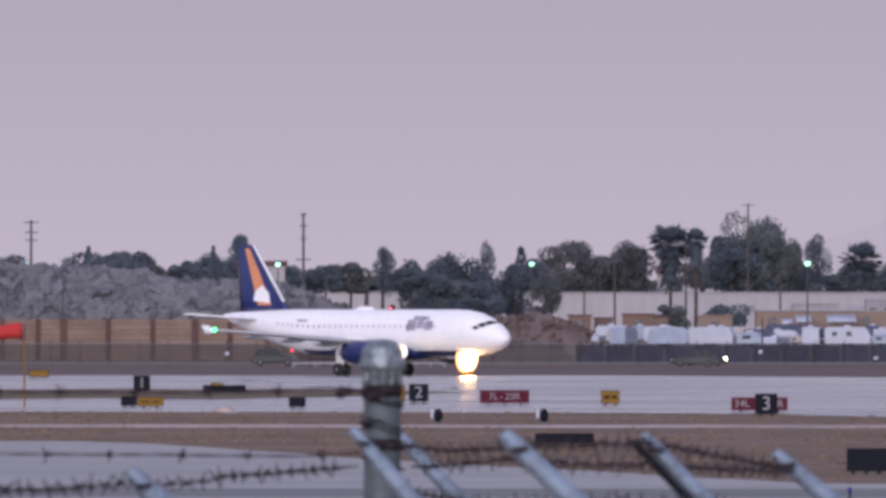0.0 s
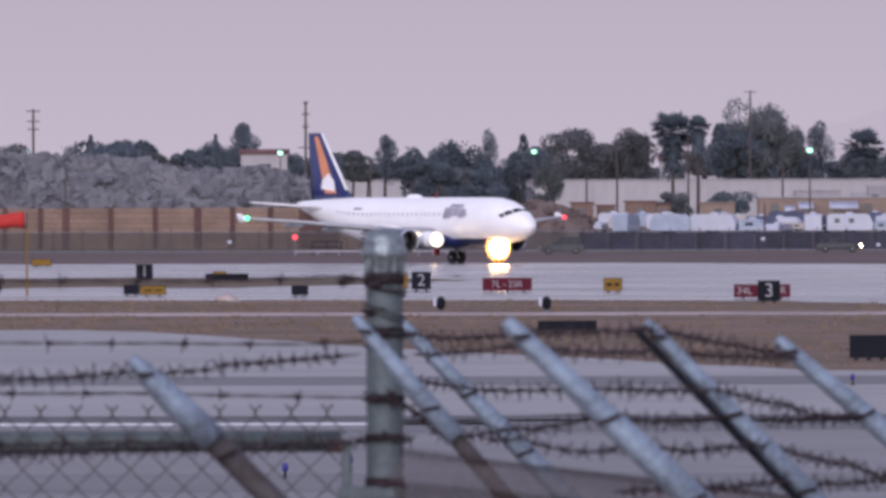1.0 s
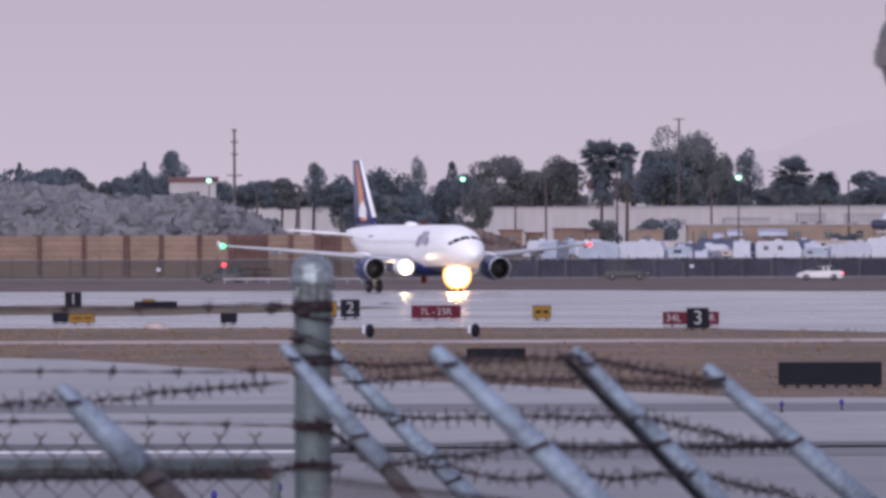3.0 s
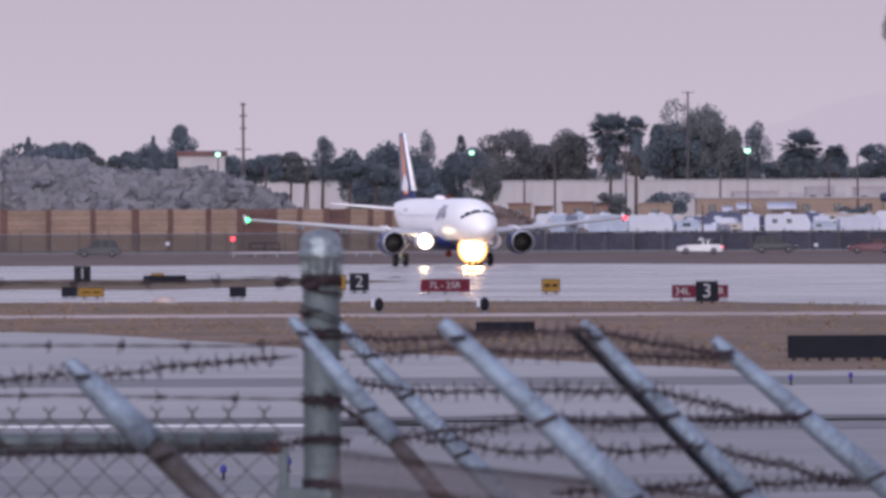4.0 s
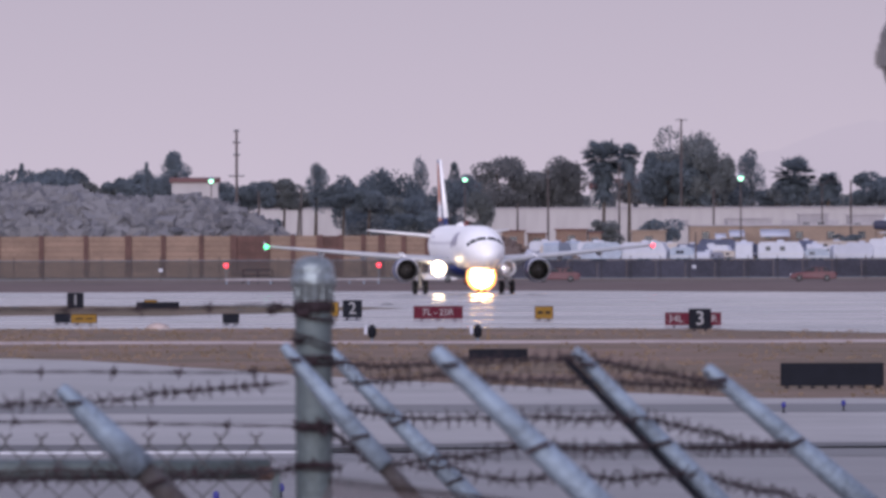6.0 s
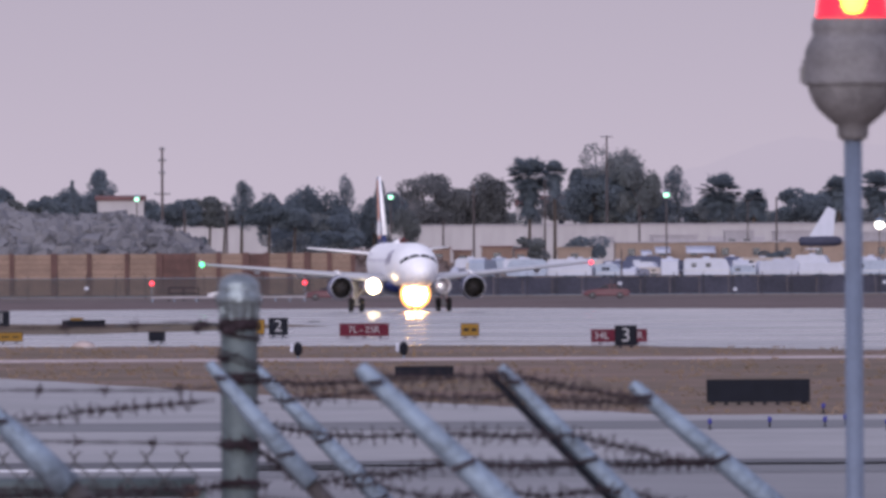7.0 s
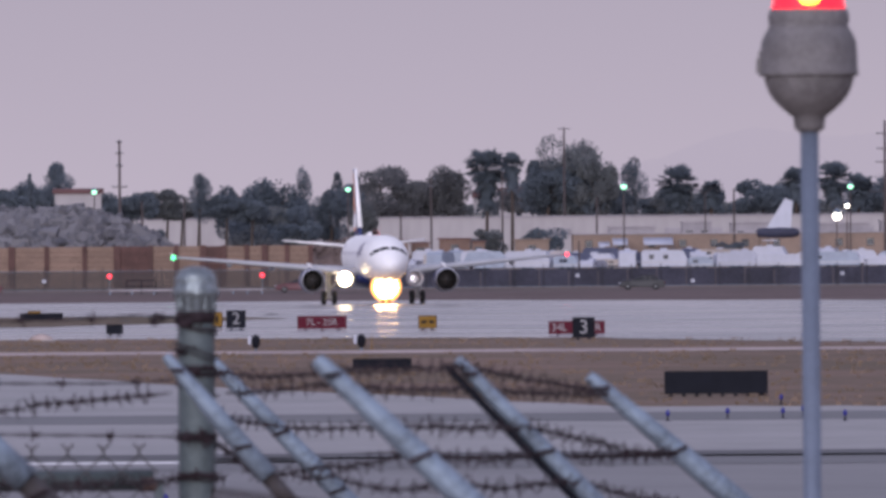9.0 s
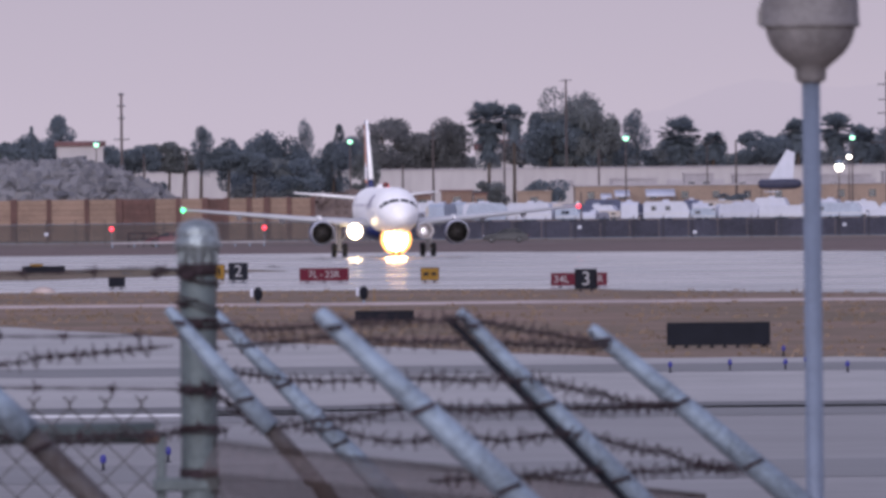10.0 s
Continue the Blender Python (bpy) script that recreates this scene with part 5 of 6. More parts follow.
    loft(bm, [[Vector((w * math.sin(radians(g)), y, 5.8 + h * math.cos(radians(g)))) for g in range(0, 360, 30)] for y, w, h in ((-0.2, 0.05, 0.05), (0.3, 0.45, 0.38), (1.6, 0.5, 0.42), (2.6, 0.1, 0.08))])
    part("antenna_dome", bm, M_WHITE, ob)
    for z in (6.05, 1.05):
        bm = bmesh.new()
        bmesh.ops.create_uvsphere(bm, u_segments=12, v_segments=8, radius=0.16)
        base = part("beacon", bm, G_FLASH, ob, "lit red beacon lamp", True)
        base.location = (0, -2.5, z)
        # an added hood turns round the lamp; its one slot makes the flash
        bm = bmesh.new()
        arc = [radians(-77 + 334 * i / 22) for i in range(23)]
        lat = [radians(e) for e in (-88, -60, -30, 0, 30, 60, 88)]
        grid = [[bm.verts.new((0.3 * math.cos(e) * math.cos(a), 0.3 * math.cos(e) * math.sin(a), 0.3 * math.sin(e))) for a in arc] for e in lat]
        for r0, r1 in zip(grid, grid[1:]):
            for i in range(len(arc) - 1):
                bm.faces.new((r0[i], r0[i + 1], r1[i + 1], r1[i]))
        bmesh.ops.solidify(bm, geom=bm.faces[:], thickness=0.02)
        hood = part("beacon_hood", bm, M_DARK, base, "turning hood added to make the lamp flash through one slot", True)
        HOODS.append(hood)
    # nose gear with its lamps
    y = 5.6 - AXLE
    bm = bmesh.new()
    rod(bm, (0, y, 0.38), (0, y - 0.1, 2.3), 0.1, n=10)
    rod(bm, (-0.33, y, 0.38), (0.33, y, 0.38), 0.06, n=8)
    rod(bm, (0, y, 1.0), (0, y + 1.2, 2.2), 0.06, n=8)
    strut = part("nose_gear", bm, M_GREYPAINT, ob)
    for dx in (-0.25, 0.25):
        WHEELS.append(wheel("wheel", 0.38, 0.22, strut, (dx, y, 0.38)))
    # lens far wider than life, with an amber disc behind as its glare
    for x, z, r in ((0.0, 1.52, 0.95),):
        bm = bmesh.new()
        lathe(bm, [(r * 0.5, 0), (r * 1.3, -0.04), (r * 1.4, 0.06), (r * 1.1, 0.16), (r * 0.3, 0.2)], 22, pose(x, y - 0.2, z, -90))
        part("glare_disc", bm, G_GLARE, strut, "amber glowing disc for the glare round the lamp")
        bm = bmesh.new()
        lathe(bm, [(r, 0), (r * 0.95, r * 0.12), (r * 0.65, r * 0.32), (0.02, r * 0.42)], 18, pose(x, y - 0.25, z, 90))
        part("nose_lamp", bm, G_LAMP, strut, "lit amber-white taxi lamp, widened for its glare")
    return ob


def wheel(name, r, w, parent, at):
    bm = bmesh.new()
    lathe(bm, [(r * 0.45, -w / 2), (r * 0.88, -w / 2), (r, -w * 0.32), (r, w * 0.32), (r * 0.88, w / 2), (r * 0.45, w / 2)], 22, pose(0, 0, 0, 0, 90))
    ob = part(name, bm, M_TYRE, parent)
    ob.location = at
    bm = bmesh.new()
    lathe(bm, [(0.03, -w * 0.52), (r * 0.2, -w * 0.5), (r * 0.46, -w * 0.42), (r * 0.46, w * 0.42), (r * 0.2, w * 0.5), (0.03, w * 0.52)], 14, pose(0, 0, 0, 0, 90))
    part("hub", bm, M_LIP, ob)
    return ob, r, Vector(at)


WHEELS = []
HOODS = []
G_FLASH = glowing("red_flash_glow", (1.0, 0.03, 0.05), 90)
M_EMBLEM = material("grey_mauve_emblem_paint", (0.60, 0.57, 0.67), 0.35, scale=0.6, vary=0.15, bump=0.0)
AIRLINER = build_airliner()


# ---- the near fence ----
NEAR = 33.3
K = NEAR / FOCAL


def near(x, y, d=NEAR):
    """A place near the fence by its bearing and drop."""
    return sight(x, y, d)


def build_corner_post():
    p = near(-107.5, 70)
    ob = tagged(empty("fence_post", Matrix.Translation((p.x, NEAR, 4.5))), "thick weathered grey steel corner post with a domed cap", "fence post")
    top = p.z - 4.5
    bm = bmesh.new()
    rod(bm, (0, 0, -0.1), (0, 0, top - 0.06), 0.0365, n=32)
    part("pipe", bm, M_POST, ob, smooth=False)
    bm = bmesh.new()
    lathe(bm, [(0.0375, -0.098), (0.0385, -0.096), (0.0385, -0.064), (0.0452, -0.060), (0.0452, -0.044), (0.0405, -0.037), (0.0415, -0.030), (0.0395, -0.020), (0.032, -0.009), (0.02, -0.003), (0.004, 0)], 36, Matrix.Translation((0, 0, top)))
    for i in range(7):
        a = -2.9 + i * 0.46
        rib = bmesh.new()
        rod(rib, (0.0385 * math.cos(a), 0.0385 * math.sin(a), top - 0.09), (0.0400 * math.cos(a), 0.0400 * math.sin(a), top - 0.062), 0.0022, n=6)
        part("rib", rib, M_CAP, ob)
    part("cap", bm, M_CAP, ob, "cast aluminium dome cap")
    for z, t in ((6.8 - 160 * K - 4.5, 0.012), (6.8 - 250 * K - 4.5, 0.004), (6.8 - 262 * K - 4.5, 0.004), (6.8 - 372 * K - 4.5, 0.005), (6.8 - 440 * K - 4.5, 0.006), (6.8 - 530 * K - 4.5, 0.02)):
        bm = bmesh.new()
        lathe(bm, [(0.0368, -t), (0.0395, -t), (0.0395, t), (0.0368, t)], 32, Matrix.Translation((0, 0, z)))
        part("wire_band", bm, M_WIRE, ob, "rusted wire band")
    return ob


M_RUSTY = material("rust_streaked_galvanised", (0.055, 0.05, 0.055), 0.65, metal=0.2, scale=18, vary=0.3, second=(0.03, 0.018, 0.016), detail_scale=4)


def arm(x, y, d, length, lean, w, label, dark=False, sleeve=9.0):
    """An outrigger arm: a folded steel strip that leans up and to one side, on a post."""
    tip = near(x, y, d)
    ob = tagged(empty("leaning_post", Matrix.Translation(tip) @ pose(0, 0, 0, 0, lean, 0)), label, "fence post", "leaning fence posts")
    # local -x runs from the tip down the arm
    bm = bmesh.new()
    n = 14
    ring = []
    for side in (0, 1):
        for i in range(n + 1):
            a = math.pi * (i / n if side == 0 else 1 - i / n)
            r = w / 2 - (0.003 if side else 0)
            ring.append((r * math.cos(a), -0.32 * w * 2 * math.sin(a) * (1 if side == 0 else 0.82)))
    rings = []
    body = min(length, sleeve)
    for q, k in ((0.0, 0.42), (0.004, 0.52), (0.014, 0.6), (0.03, 0.64), (body * 0.25, 0.8), (body * 0.5, 0.97), (body, 1.12)):
        rings.append([Vector((q, b * k, a * k)) for a, b in ring])
    loft(bm, rings)
    part("arm", bm, M_GALV, ob)
    if dark:
        part("flange", bevelled((-0.004, -0.018, -w / 2 - 0.010), (length, 0.02, -w / 2 + 0.004), 0.002, 1), M_SIGN_BLACK, ob, "near-black flange along the lower edge")
    for q in (0.035, 0.22, 0.40):
        if q < length:
            bm = bmesh.new()
            wide = w * (0.22 if q < 0.1 else 0.4)
            rod(bm, (q - 0.008, -0.30 * w * 2 - 0.004, -wide), (q + 0.008, -0.30 * w * 2 - 0.004, wide), 0.004, n=6)
            part("clip", bm, M_WIRE, ob)
    if sleeve < length:
        bm = bmesh.new()
        rod(bm, (sleeve - 0.02, 0, 0), (length, 0, 0), w * 0.44, n=18)
        part("lower_tube", bm, M_RUSTY, ob, "rust-streaked lower tube", True)
    bpy.context.view_layer.update()
    end = ob.matrix_world @ Vector((length - 0.01, 0.005, 0))
    bm = bmesh.new()
    inv = ob.matrix_world.inverted()
    rod(bm, inv @ end, inv @ Vector((end.x + 0.03, end.y, 4.35)), 0.024, n=16)
    part("stake", bm, M_RUST, ob, "rust-stained upright tube")
    return ob


POST = build_corner_post()
ARMS = [(-556, 302, 27.6, 0.60, 45, 0.046, False), (-162, 228, 31.0, 0.53, 50, 0.036, False), (-80, 238, 37.5, 0.75, 46.5, 0.046, False), (106, 236, 26.0, 0.62, 43.5, 0.045, False), (354, 238, 28.9, 0.62, 46.5, 0.036, True), (586, 270, 31.9, 0.66, 40.5, 0.046, False)]
SLEEVES = {-556: 0.19, -162: 0.29}
for x, y, d, ln, lean, w, dark in ARMS:
    arm(x, y, d, ln, lean, w, "leaning galvanised fence post with a near-black edge" if dark else "leaning galvanised fence post strung with barbed wire", dark, SLEEVES.get(x, 9.0))


def barbed(name, pts, spacing, seed, label, barb=0.024, r=0.0018, strands=2, crowded=False):
    """A twisted barbed wire through the given places, with four-pointed barbs, slightly slack."""
    rnd = random.Random(seed)
    line = []
    for a, b in zip(pts, pts[1:]):
        n = max(4, int((b - a).length / 0.02))
        sag = 0.004 * rnd.uniform(0.2, 1.6) * min(1.5, (b - a).length)
        for i in range(n):
            f = i / n
            line.append(a.lerp(b, f) - Vector((0, 0, sag * 4 * f * (1 - f))))
    line.append(pts[-1])
    ob = empty(name)
    tagged(ob, label, "barbed wire", "strands of barbed wire")
    for k in range(strands):
        verts, faces = [], []
        for i, p in enumerate(line):
            t = (line[min(i + 1, len(line) - 1)] - line[max(i - 1, 0)]).normalized()
            u = t.cross(Vector((0, 0, 1))).normalized()
            v = u.cross(t)
            ph = i * 0.9 + k * math.pi
            c = p + (u * math.cos(ph) + v * math.sin(ph)) * r * 0.95
            for j in range(4):
                a = j * math.pi / 2
                verts.append(c + (u * math.cos(a) + v * math.sin(a)) * r)
            if i:
                b0 = len(verts) - 8
                for j in range(4):
                    faces.append((b0 + j, b0 + (j + 1) % 4, b0 + 4 + (j + 1) % 4, b0 + 4 + j))
        me = bpy.data.meshes.new("strand")
        me.from_pydata(verts, [], faces)
        me.materials.append(M_WIRE)
        new("strand", me).parent = ob
    # barbs
    length, last, made = 0.0, rnd.uniform(0, spacing), 0
    for a, b in zip(line, line[1:]):
        length += abs(b.x - a.x) if crowded else (b - a).length
        if length - last < spacing:
            continue
        last = length + rnd.uniform(-0.12, 0.12) * spacing
        t = (b - a).normalized()
        u = t.cross(Vector((0, 0, 1))).normalized()
        v = u.cross(t)
        bm = bmesh.new()
        rod(bm, a - t * 0.007, a + t * 0.007, r * 3.6, n=7)
        ph = rnd.uniform(0, 3.1)
        for j in range(4):
            q = ph + j * math.pi / 2 + rnd.uniform(-0.35, 0.35)
            d = (u * math.cos(q) + v * math.sin(q) + t * rnd.uniform(-0.45, 0.45)).normalized()
            o = a + t * (0.004 if j % 2 else -0.004)
            rod(bm, o, o + d * barb * rnd.uniform(0.8, 1.25), r * 1.9, r * 0.8, n=5)
        part("barb", bm, M_WIRE, ob)
        made += 1
    return ob


def run(*pts):
    return [near(x, y, d) for x, y, d in pts]


STR = "rusty barbed wire strung between fence arms"
SLACK = "rusty barbed wire strung straight to the corner post"
WIRES = [
    (run((-860, 331, 26), (-548, 322, 27.6), (-390, 313, 31), (-150, 294, 31.0)), 0.22, STR),
    (run((-860, 470, 26.5), (-405, 455, 28), (-250, 450, 31), (-148, 444, 33.2), (-60, 446, 34)), 0.22, STR),
    (run((-128, 245, 33.2), (-55, 259, 37.4), (130, 257, 26.2), (365, 252, 28.9), (605, 296, 31.9), (618, 298, 32)), 0.27, STR),
    (run((-55, 295, 37), (120, 280, 26), (370, 290, 28.9), (624, 302, 31.9)), 0.30, STR),
    (run((-110, 310, 36), (-30, 345, 37.4), (40, 355, 37.0), (190, 357, 30), (270, 357, 26.4), (490, 360, 28.9), (600, 385, 30), (735, 410, 31.9), (748, 412, 32)), 0.18, STR),
    (run((-90, 360, 33.3), (-10, 437, 37.4), (110, 427, 30), (270, 403, 26.2), (490, 408, 28.9), (740, 404, 31.9)), 0.19, STR),
    (run((60, 440, 37.5), (130, 442, 32), (270, 468, 26.5), (330, 450, 27.5), (430, 468, 28.5), (540, 456, 28.8), (600, 465, 29), (715, 490, 31.5), (840, 525, 33)), 0.18, STR),
    (run((300, 538, 26), (395, 533, 26.5), (600, 522, 28.9), (780, 517, 31.5), (860, 522, 33)), 0.19, STR),
    (run((-900, 162, 33.3), (-620, 163, 33.3), (-310, 162, 33.3), (-200, 156, 33.3), (-142, 161, 33.26)), 0.127, SLACK),
    (run((-900, 270, 33.3), (-500, 274, 33.3), (-250, 276, 33.3), (-148, 271, 33.26)), 0.127, SLACK),
    (run((-900, 360, 33.3), (-560, 362, 33.3), (-300, 368, 33.3), (-146, 371, 33.26)), 0.127, SLACK),
    (run((-146, 371, 33.26), (-100, 374, 33.2), (-50, 398, 33.6), (10, 418, 35)), 0.10, STR),
    (run((-900, 452, 33.2), (-560, 448, 33.2), (-300, 452, 33.2), (-146, 450, 33.2)), 0.127, SLACK),
]
for i, (pts, gap, lab) in enumerate(WIRES):
    dense = lab is STR
    barbed("barbed_wire", pts, 0.019 if dense else gap, i, lab, 0.018 if dense else 0.018, 0.0013, crowded=dense)
# loose tangles of wire at the post
rnd = random.Random(3)
for x, y, n in ((-165, 160, 3), (-112, 165, 5), (-135, 250, 4), (-110, 255, 4), (-140, 372, 3), (-105, 372, 4), (-125, 215, 3), (-105, 446, 3)):
    pts = [near(x + rnd.uniform(-26, 26), y + rnd.uniform(-12, 12), NEAR - 0.045 + rnd.uniform(-0.02, 0.01)) for _ in range(n)]
    end = barbed("wire_end", pts, 0.03, x * 7 + y, "", 0.012, strands=1)
    end.parent = POST
    end.matrix_parent_inverse = Matrix.Translation(-POST.location)
    for key in ("category", "group"):
        del end[key]


def tie_wire(v0, v1, turns, seed):
    """A rusty wire wound round the corner post."""
    rnd = random.Random(seed)
    n = int(turns * 16)
    pts = []
    for i in range(n + 1):
        f = i / n
        a = f * turns * 2 * math.pi + seed
        rad = 0.0405 + 0.004 * rnd.random()
        pts.append(Vector((rad * math.cos(a), rad * math.sin(a), near(0, v0 + (v1 - v0) * (f + 0.04 * math.sin(a * 1.7))).z - 4.5)))
    bm = bmesh.new()
    for a, b in zip(pts, pts[1:]):
        rod(bm, a, b, 0.0019, n=5)
    part("tie_wire", bm, M_WIRE, POST, "rusty wire wound round the post")


for v0, v1, turns, seed in ((150, 262, 2.6, 1), (160, 236, 1.6, 2), (362, 384, 1.6, 3), (438, 452, 1.4, 4), (250, 300, 1.2, 5)):
    tie_wire(v0, v1, turns, seed)


def build_chain_link():
    """The panel that meets the corner post square on: rail, fabric with twisted tips, tension bar and bands."""
    ob = tagged(empty("chain_link_panel"), "chain-link fence panel with a pipe top rail", "fence panel")
    bm = bmesh.new()
    a, b = near(-1000, 448, NEAR + 0.03), near(-185, 448, NEAR + 0.03)
    rod(bm, a, b, 0.021, n=18)
    part("top_rail", bm, M_POST, ob, "galvanised pipe top rail", True)
    bm = bmesh.new()
    rod(bm, near(-205, 456, NEAR), near(-178, 456, NEAR), 0.014, n=12)
    part("rail_end", bm, M_RUST, ob, "rusty rail-end cup")
    part("tension_bar", bevelled(near(-184, 700, NEAR) - Vector((0, 0.01, 0.4)), near(-167, 445, NEAR) + Vector((0, 0.005, 0)), 0.003, 1), M_POST, ob)
    part("brace_band", bevelled(near(-190, 552, NEAR) - Vector((0, 0.02, 0)), near(-72, 528, NEAR) + Vector((0, -0.04, 0)), 0.004, 1), M_POST, ob)
    # fabric
    cell = 0.0705
    x0, x1 = near(-1000, 0).x, near(-178, 0).x
    ztip = near(0, 383).z
    zk = near(0, 402).z
    z0 = 4.55
    cols = int((x1 - x0) / cell * 2)
    y = NEAR - 0.005
    r = 0.003

    def tube(vs, fs, pts):
        for i, p in enumerate(pts):
            t = (pts[min(i + 1, len(pts) - 1)] - pts[max(i - 1, 0)]).normalized()
            u = t.cross(Vector((0, 1, 0))).normalized()
            v = u.cross(t)
            for j in range(4):
                a = j * math.pi / 2 + 0.78
                vs.append(p + (u * math.cos(a) + v * math.sin(a)) * r)
            if i:
                b0 = len(vs) - 8
                for j in range(4):
                    fs.append((b0 + j, b0 + (j + 1) % 4, b0 + 4 + (j + 1) % 4, b0 + 4 + j))
    for c in range(cols):
        vs, fs = [], []
        n = int((zk - z0) / (cell * 0.5))
        xc = x1 - (c + 0.5) * cell * 0.5
        pts = []
        for i in range(n + 1):
            sgn = 1 if (i + c) % 2 else -1
            pts.append(Vector((xc + sgn * cell * 0.25 * 1.03, y + sgn * 0.002, zk - i * cell * 0.5)))
        tube(vs, fs, pts)
        # the twisted, forked tip
        k = Vector((xc - (0.25 if c % 2 == 0 else -0.25) * cell, y, zk))
        if c % 2:
            k = None
        if k:
            tube(vs, fs, [k, k + Vector((0.0015, 0, (ztip - zk) * 0.5)), k + Vector((0.012, -0.002, ztip - zk))])
            tube(vs, fs, [k, k + Vector((-0.0015, 0, (ztip - zk) * 0.5)), k + Vector((-0.012, 0.002, ztip - zk))])
        me = bpy.data.meshes.new("fabric_wire")
        me.from_pydata(vs, [], fs)
        me.materials.append(M_LINK)
        new("fabric_wire", me).parent = ob


def build_receding_panel():
    """The panel under the leaning arms, which runs away from the camera."""
    ob = tagged(empty("chain_link_panel"), "rusty chain-link fence panel running away from the camera", "fence panel")

    def along(d):
        return Vector((0.10 + 0.0845 * (d - 26.0), d, 6.80 - 0.385 - 0.026 * (d - 24.0)))
    r = 0.0038
    cell = 0.0705
    steps = int(12.0 / (cell * 1.5))
    for half in range(steps):
        d = 24.0 + half * cell * 1.5
        vs, fs = [], []
        n = 12
        pts = []
        for i in range(-1, n):
            p = along(d + (0.5 * cell if i % 2 else -0.5 * cell))
            pts.append(Vector((p.x + (0.006 if i % 2 else -0.006), p.y, p.z - 0.03 - i * cell * 0.5)))
        pts.insert(0, along(d) + Vector((0.008, 0, 0.015)))
        for i, p in enumerate(pts):
            for j in range(4):
                a = j * math.pi / 2 + 0.78
                vs.append(p + Vector((r * math.cos(a), r * math.sin(a), 0)))
            if i:
                b0 = len(vs) - 8
                for j in range(4):
                    fs.append((b0 + j, b0 + (j + 1) % 4, b0 + 4 + (j + 1) % 4, b0 + 4 + j))
        me = bpy.data.meshes.new("fabric_wire")
        me.from_pydata(vs, [], fs)
        me.materials.append(M_RUSTLINK)
        new("fabric_wire", me).parent = ob
    bm = bmesh.new()
    a, b = along(24.0), along(36)
    rod(bm, a - Vector((-0.03, 0, 0.12)), b - Vector((-0.03, 0, 0.12)), 0.02, n=12)
    part("top_rail", bm, M_RUST, ob)


M_RUSTLINK = material("rust_tinted_chain_link", (0.095, 0.074, 0.073), 0.7, metal=0.1, scale=20, vary=0.35)
build_chain_link()
build_receding_panel()


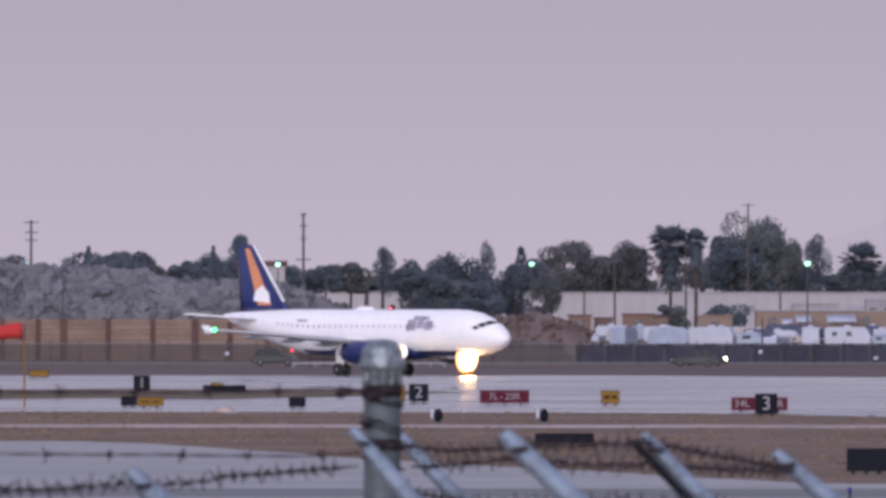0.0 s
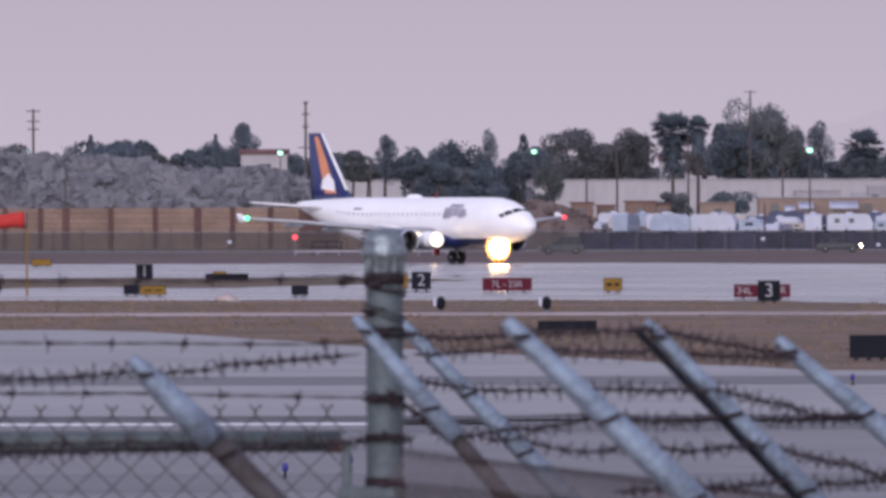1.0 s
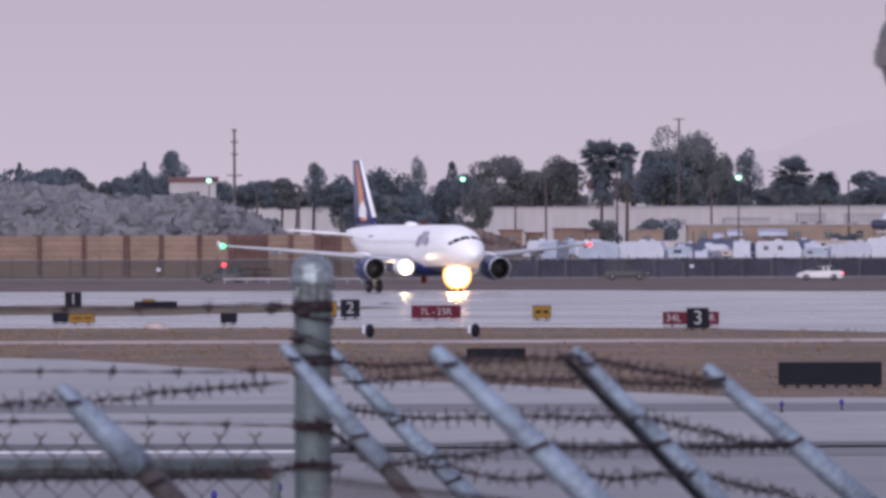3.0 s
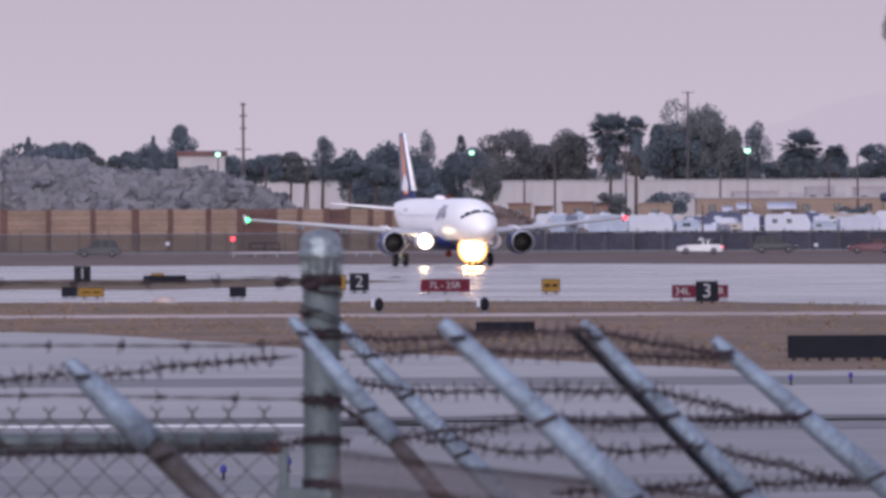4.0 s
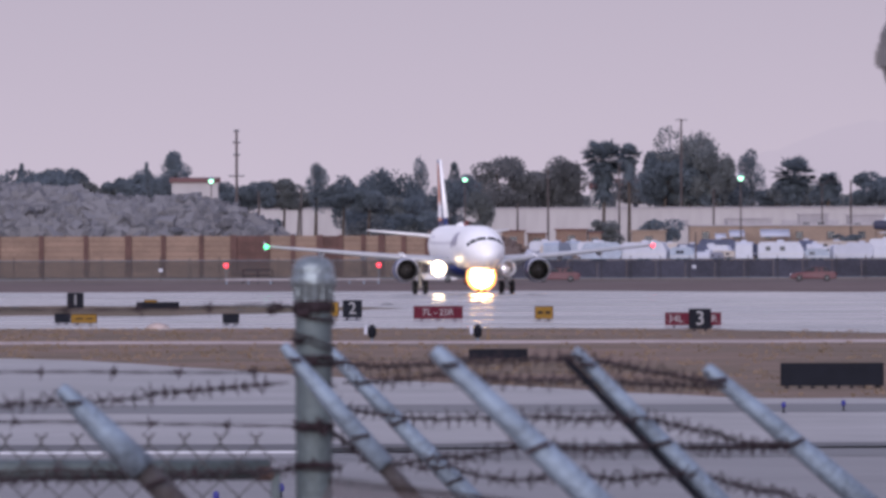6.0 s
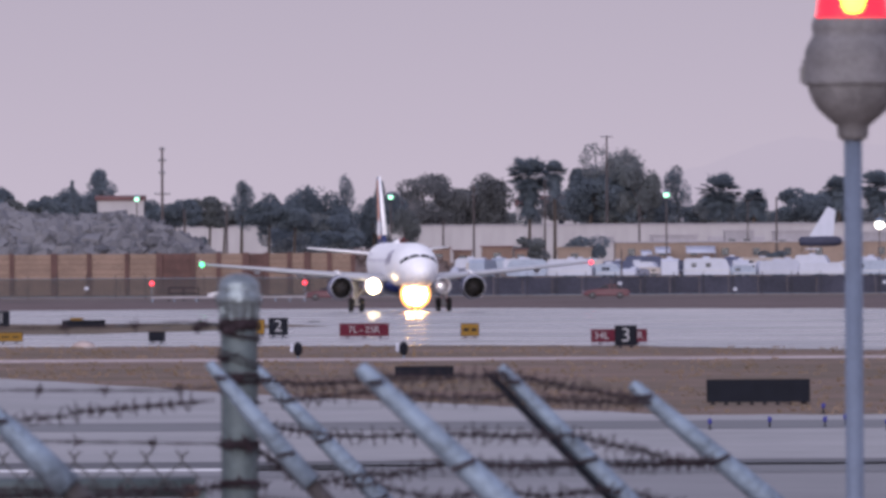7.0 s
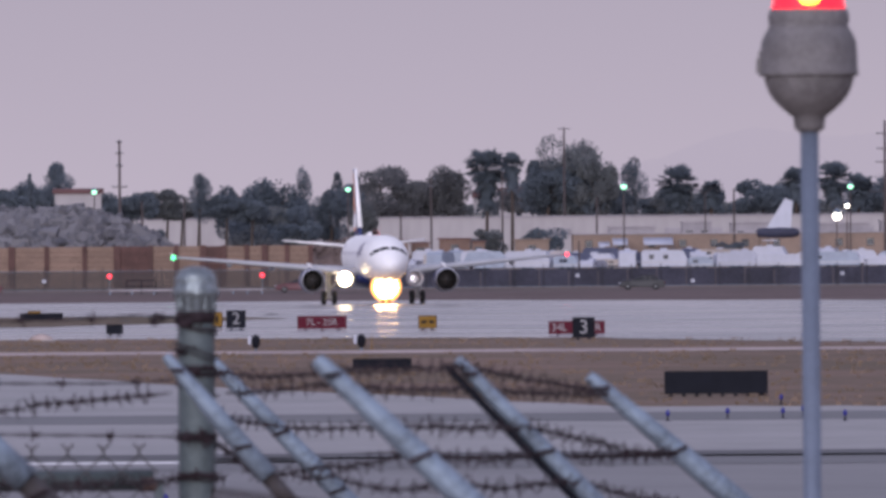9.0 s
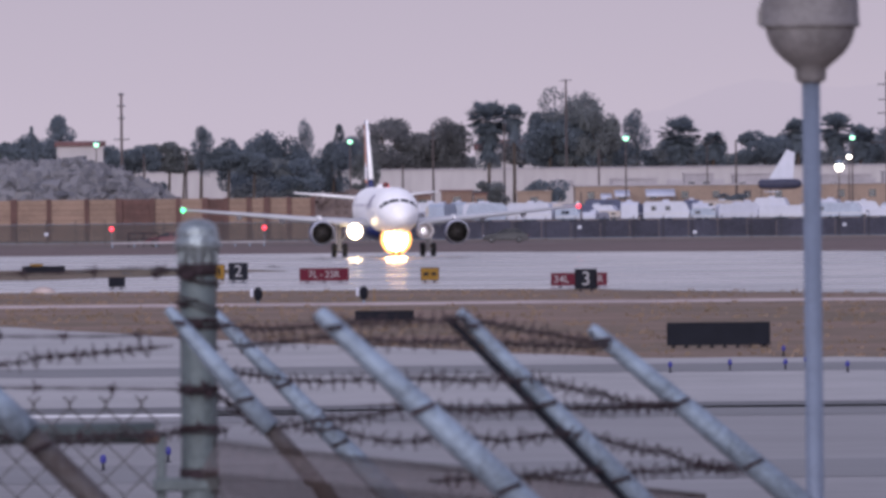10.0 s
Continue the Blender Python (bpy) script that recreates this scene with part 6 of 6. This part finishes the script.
# ---- obstruction light on its pole, near the fence ----
def build_obstruction_light():
    d = 34.0
    k = d / FOCAL
    p = sight(981, 0, d)
    ob = tagged(empty("obstruction_light", Matrix.Translation((p.x, d, 0))), "red obstruction light in a grey casting on a slim pole", "warning light")

    def z(v):
        return EYE - v * k
    bm = bmesh.new()
    rod(bm, (0, 0, 4.4), (0, 0, z(-160)), 16 * k, n=24)
    part("pole", bm, M_POLE, ob, "grey-blue painted pole", True)
    prof = [(16.5, -158), (20, -160), (25, -163), (27, -168), (28, -184), (33, -188), (46, -199), (60, -212), (70, -226), (76, -240), (79, -252), (79.5, -258)]
    bm = bmesh.new()
    lathe(bm, [(r * k, z(v)) for r, v in prof], 40)
    part("bowl", bm, M_CASTING, ob, "grey cast bowl")
    bm = bmesh.new()
    lathe(bm, [(r * k, z(v)) for r, v in ((79, -256), (88, -258), (88, -263), (86.5, -268), (85.5, -300), (84, -318), (78, -332), (71, -343), (70, -350), (71.5, -356), (71.5, -366), (69, -374), (66, -377))], 40)
    box(bm, (-93 * k, -0.012, z(-262)), (-84 * k, 0.012, z(-290)))
    box(bm, (-89 * k, -0.008, z(-290)), (-82 * k, 0.008, z(-302)))
    rod(bm, (0, -70 * k, z(-357)), (0, -74 * k, z(-357)), 4.5 * k, n=10)
    part("housing", bm, M_CASTING, ob, "grey cast housing with a hinge")
    bm = bmesh.new()
    prof = [(64, -374), (65, -380)]
    for i in range(6):
        v = -382 - i * 10
        prof += [(65 - i * 1.2, v), (61.5 - i * 1.2, v - 5)]
    prof += [(52, -446), (40, -460), (22, -470), (2, -473)]
    lathe(bm, [(r * k, z(v)) for r, v in prof], 36)
    part("lens", bm, G_BEACON, ob, "glowing red ribbed glass lens")
    bm = bmesh.new()
    lathe(bm, [(2 * k, 0), (17 * k, 2 * k), (24 * k, 14 * k), (26 * k, 34 * k), (20 * k, 52 * k), (4 * k, 60 * k)], 18, Matrix.Translation((0, -44 * k, z(-377))))
    part("lamp", bm, G_CORE, ob, "bright yellow lamp core")


build_obstruction_light()


# ---- what moves ----
def motions():
    taxi = [(0.0, -123, 1510.0, 42.7), (0.5, -82, 1507.3, 38.1), (1.0, -43, 1504.7, 33.9), (1.5, -8, 1501.9, 29.4), (2.0, 23, 1498.9, 25.1), (3.5, 90, 1489.3, 14.4), (4.0, 105, 1486.0, 12.0),
            (4.5, 119, 1482.7, 10.2), (5.0, 131, 1479.4, 8.9), (6.5, 164, 1469.5, 6.3), (7.5, 180, 1462.8, 5.6), (9.0, 200, 1452.8, 4.8), (10.0, 215, 1446.1, 4.5)]
    walk(AIRLINER, [(t, pose(u * d / FOCAL, d, 0.02, 0, 0, yaw)) for t, u, d, yaw in taxi])
    for ob, r, at in WHEELS:
        turn = math.degrees(6.7 / r)
        step = 80 / turn
        n = int(10 / step) + 1
        walk(ob, [(10.0 * i / n, Matrix.Translation(at) @ pose(0, 0, 0, turn * 10.0 * i / n)) for i in range(n + 1)])
    # the slots of the beacon hoods sweep past the nose once in 1.07 s
    for ob in HOODS:
        n = 44
        walk(ob, [(10.0 * i / n, pose(0, 0, 0, 0, 0, (10.0 * i / n - 4.5) * 360 / 1.07 - 10)) for i in range(n + 1)])
    lanes = {"first": (1245, 0.0, 235, 1742), "suv": (1353, 3.5, 248, 1742), "white": (1458, 3.5, -229, 1716), "van": (398, 3.5, -237, 1716), "red": (1439, 6.5, -235, 1716), "red2": (1511, 4.5, -272, 1716), "last": (1533, 8.7, -245, 1716)}
    for key, (u, t0, rate, d) in lanes.items():
        k = d / FOCAL
        side = 0 if rate > 0 else 180
        walk(CARS[key], [(t, pose((u - 784 + rate * (t - t0)) * k, d, 0.02, 0, 0, side)) for t in (0.0, 5.0, 10.0)])


motions()
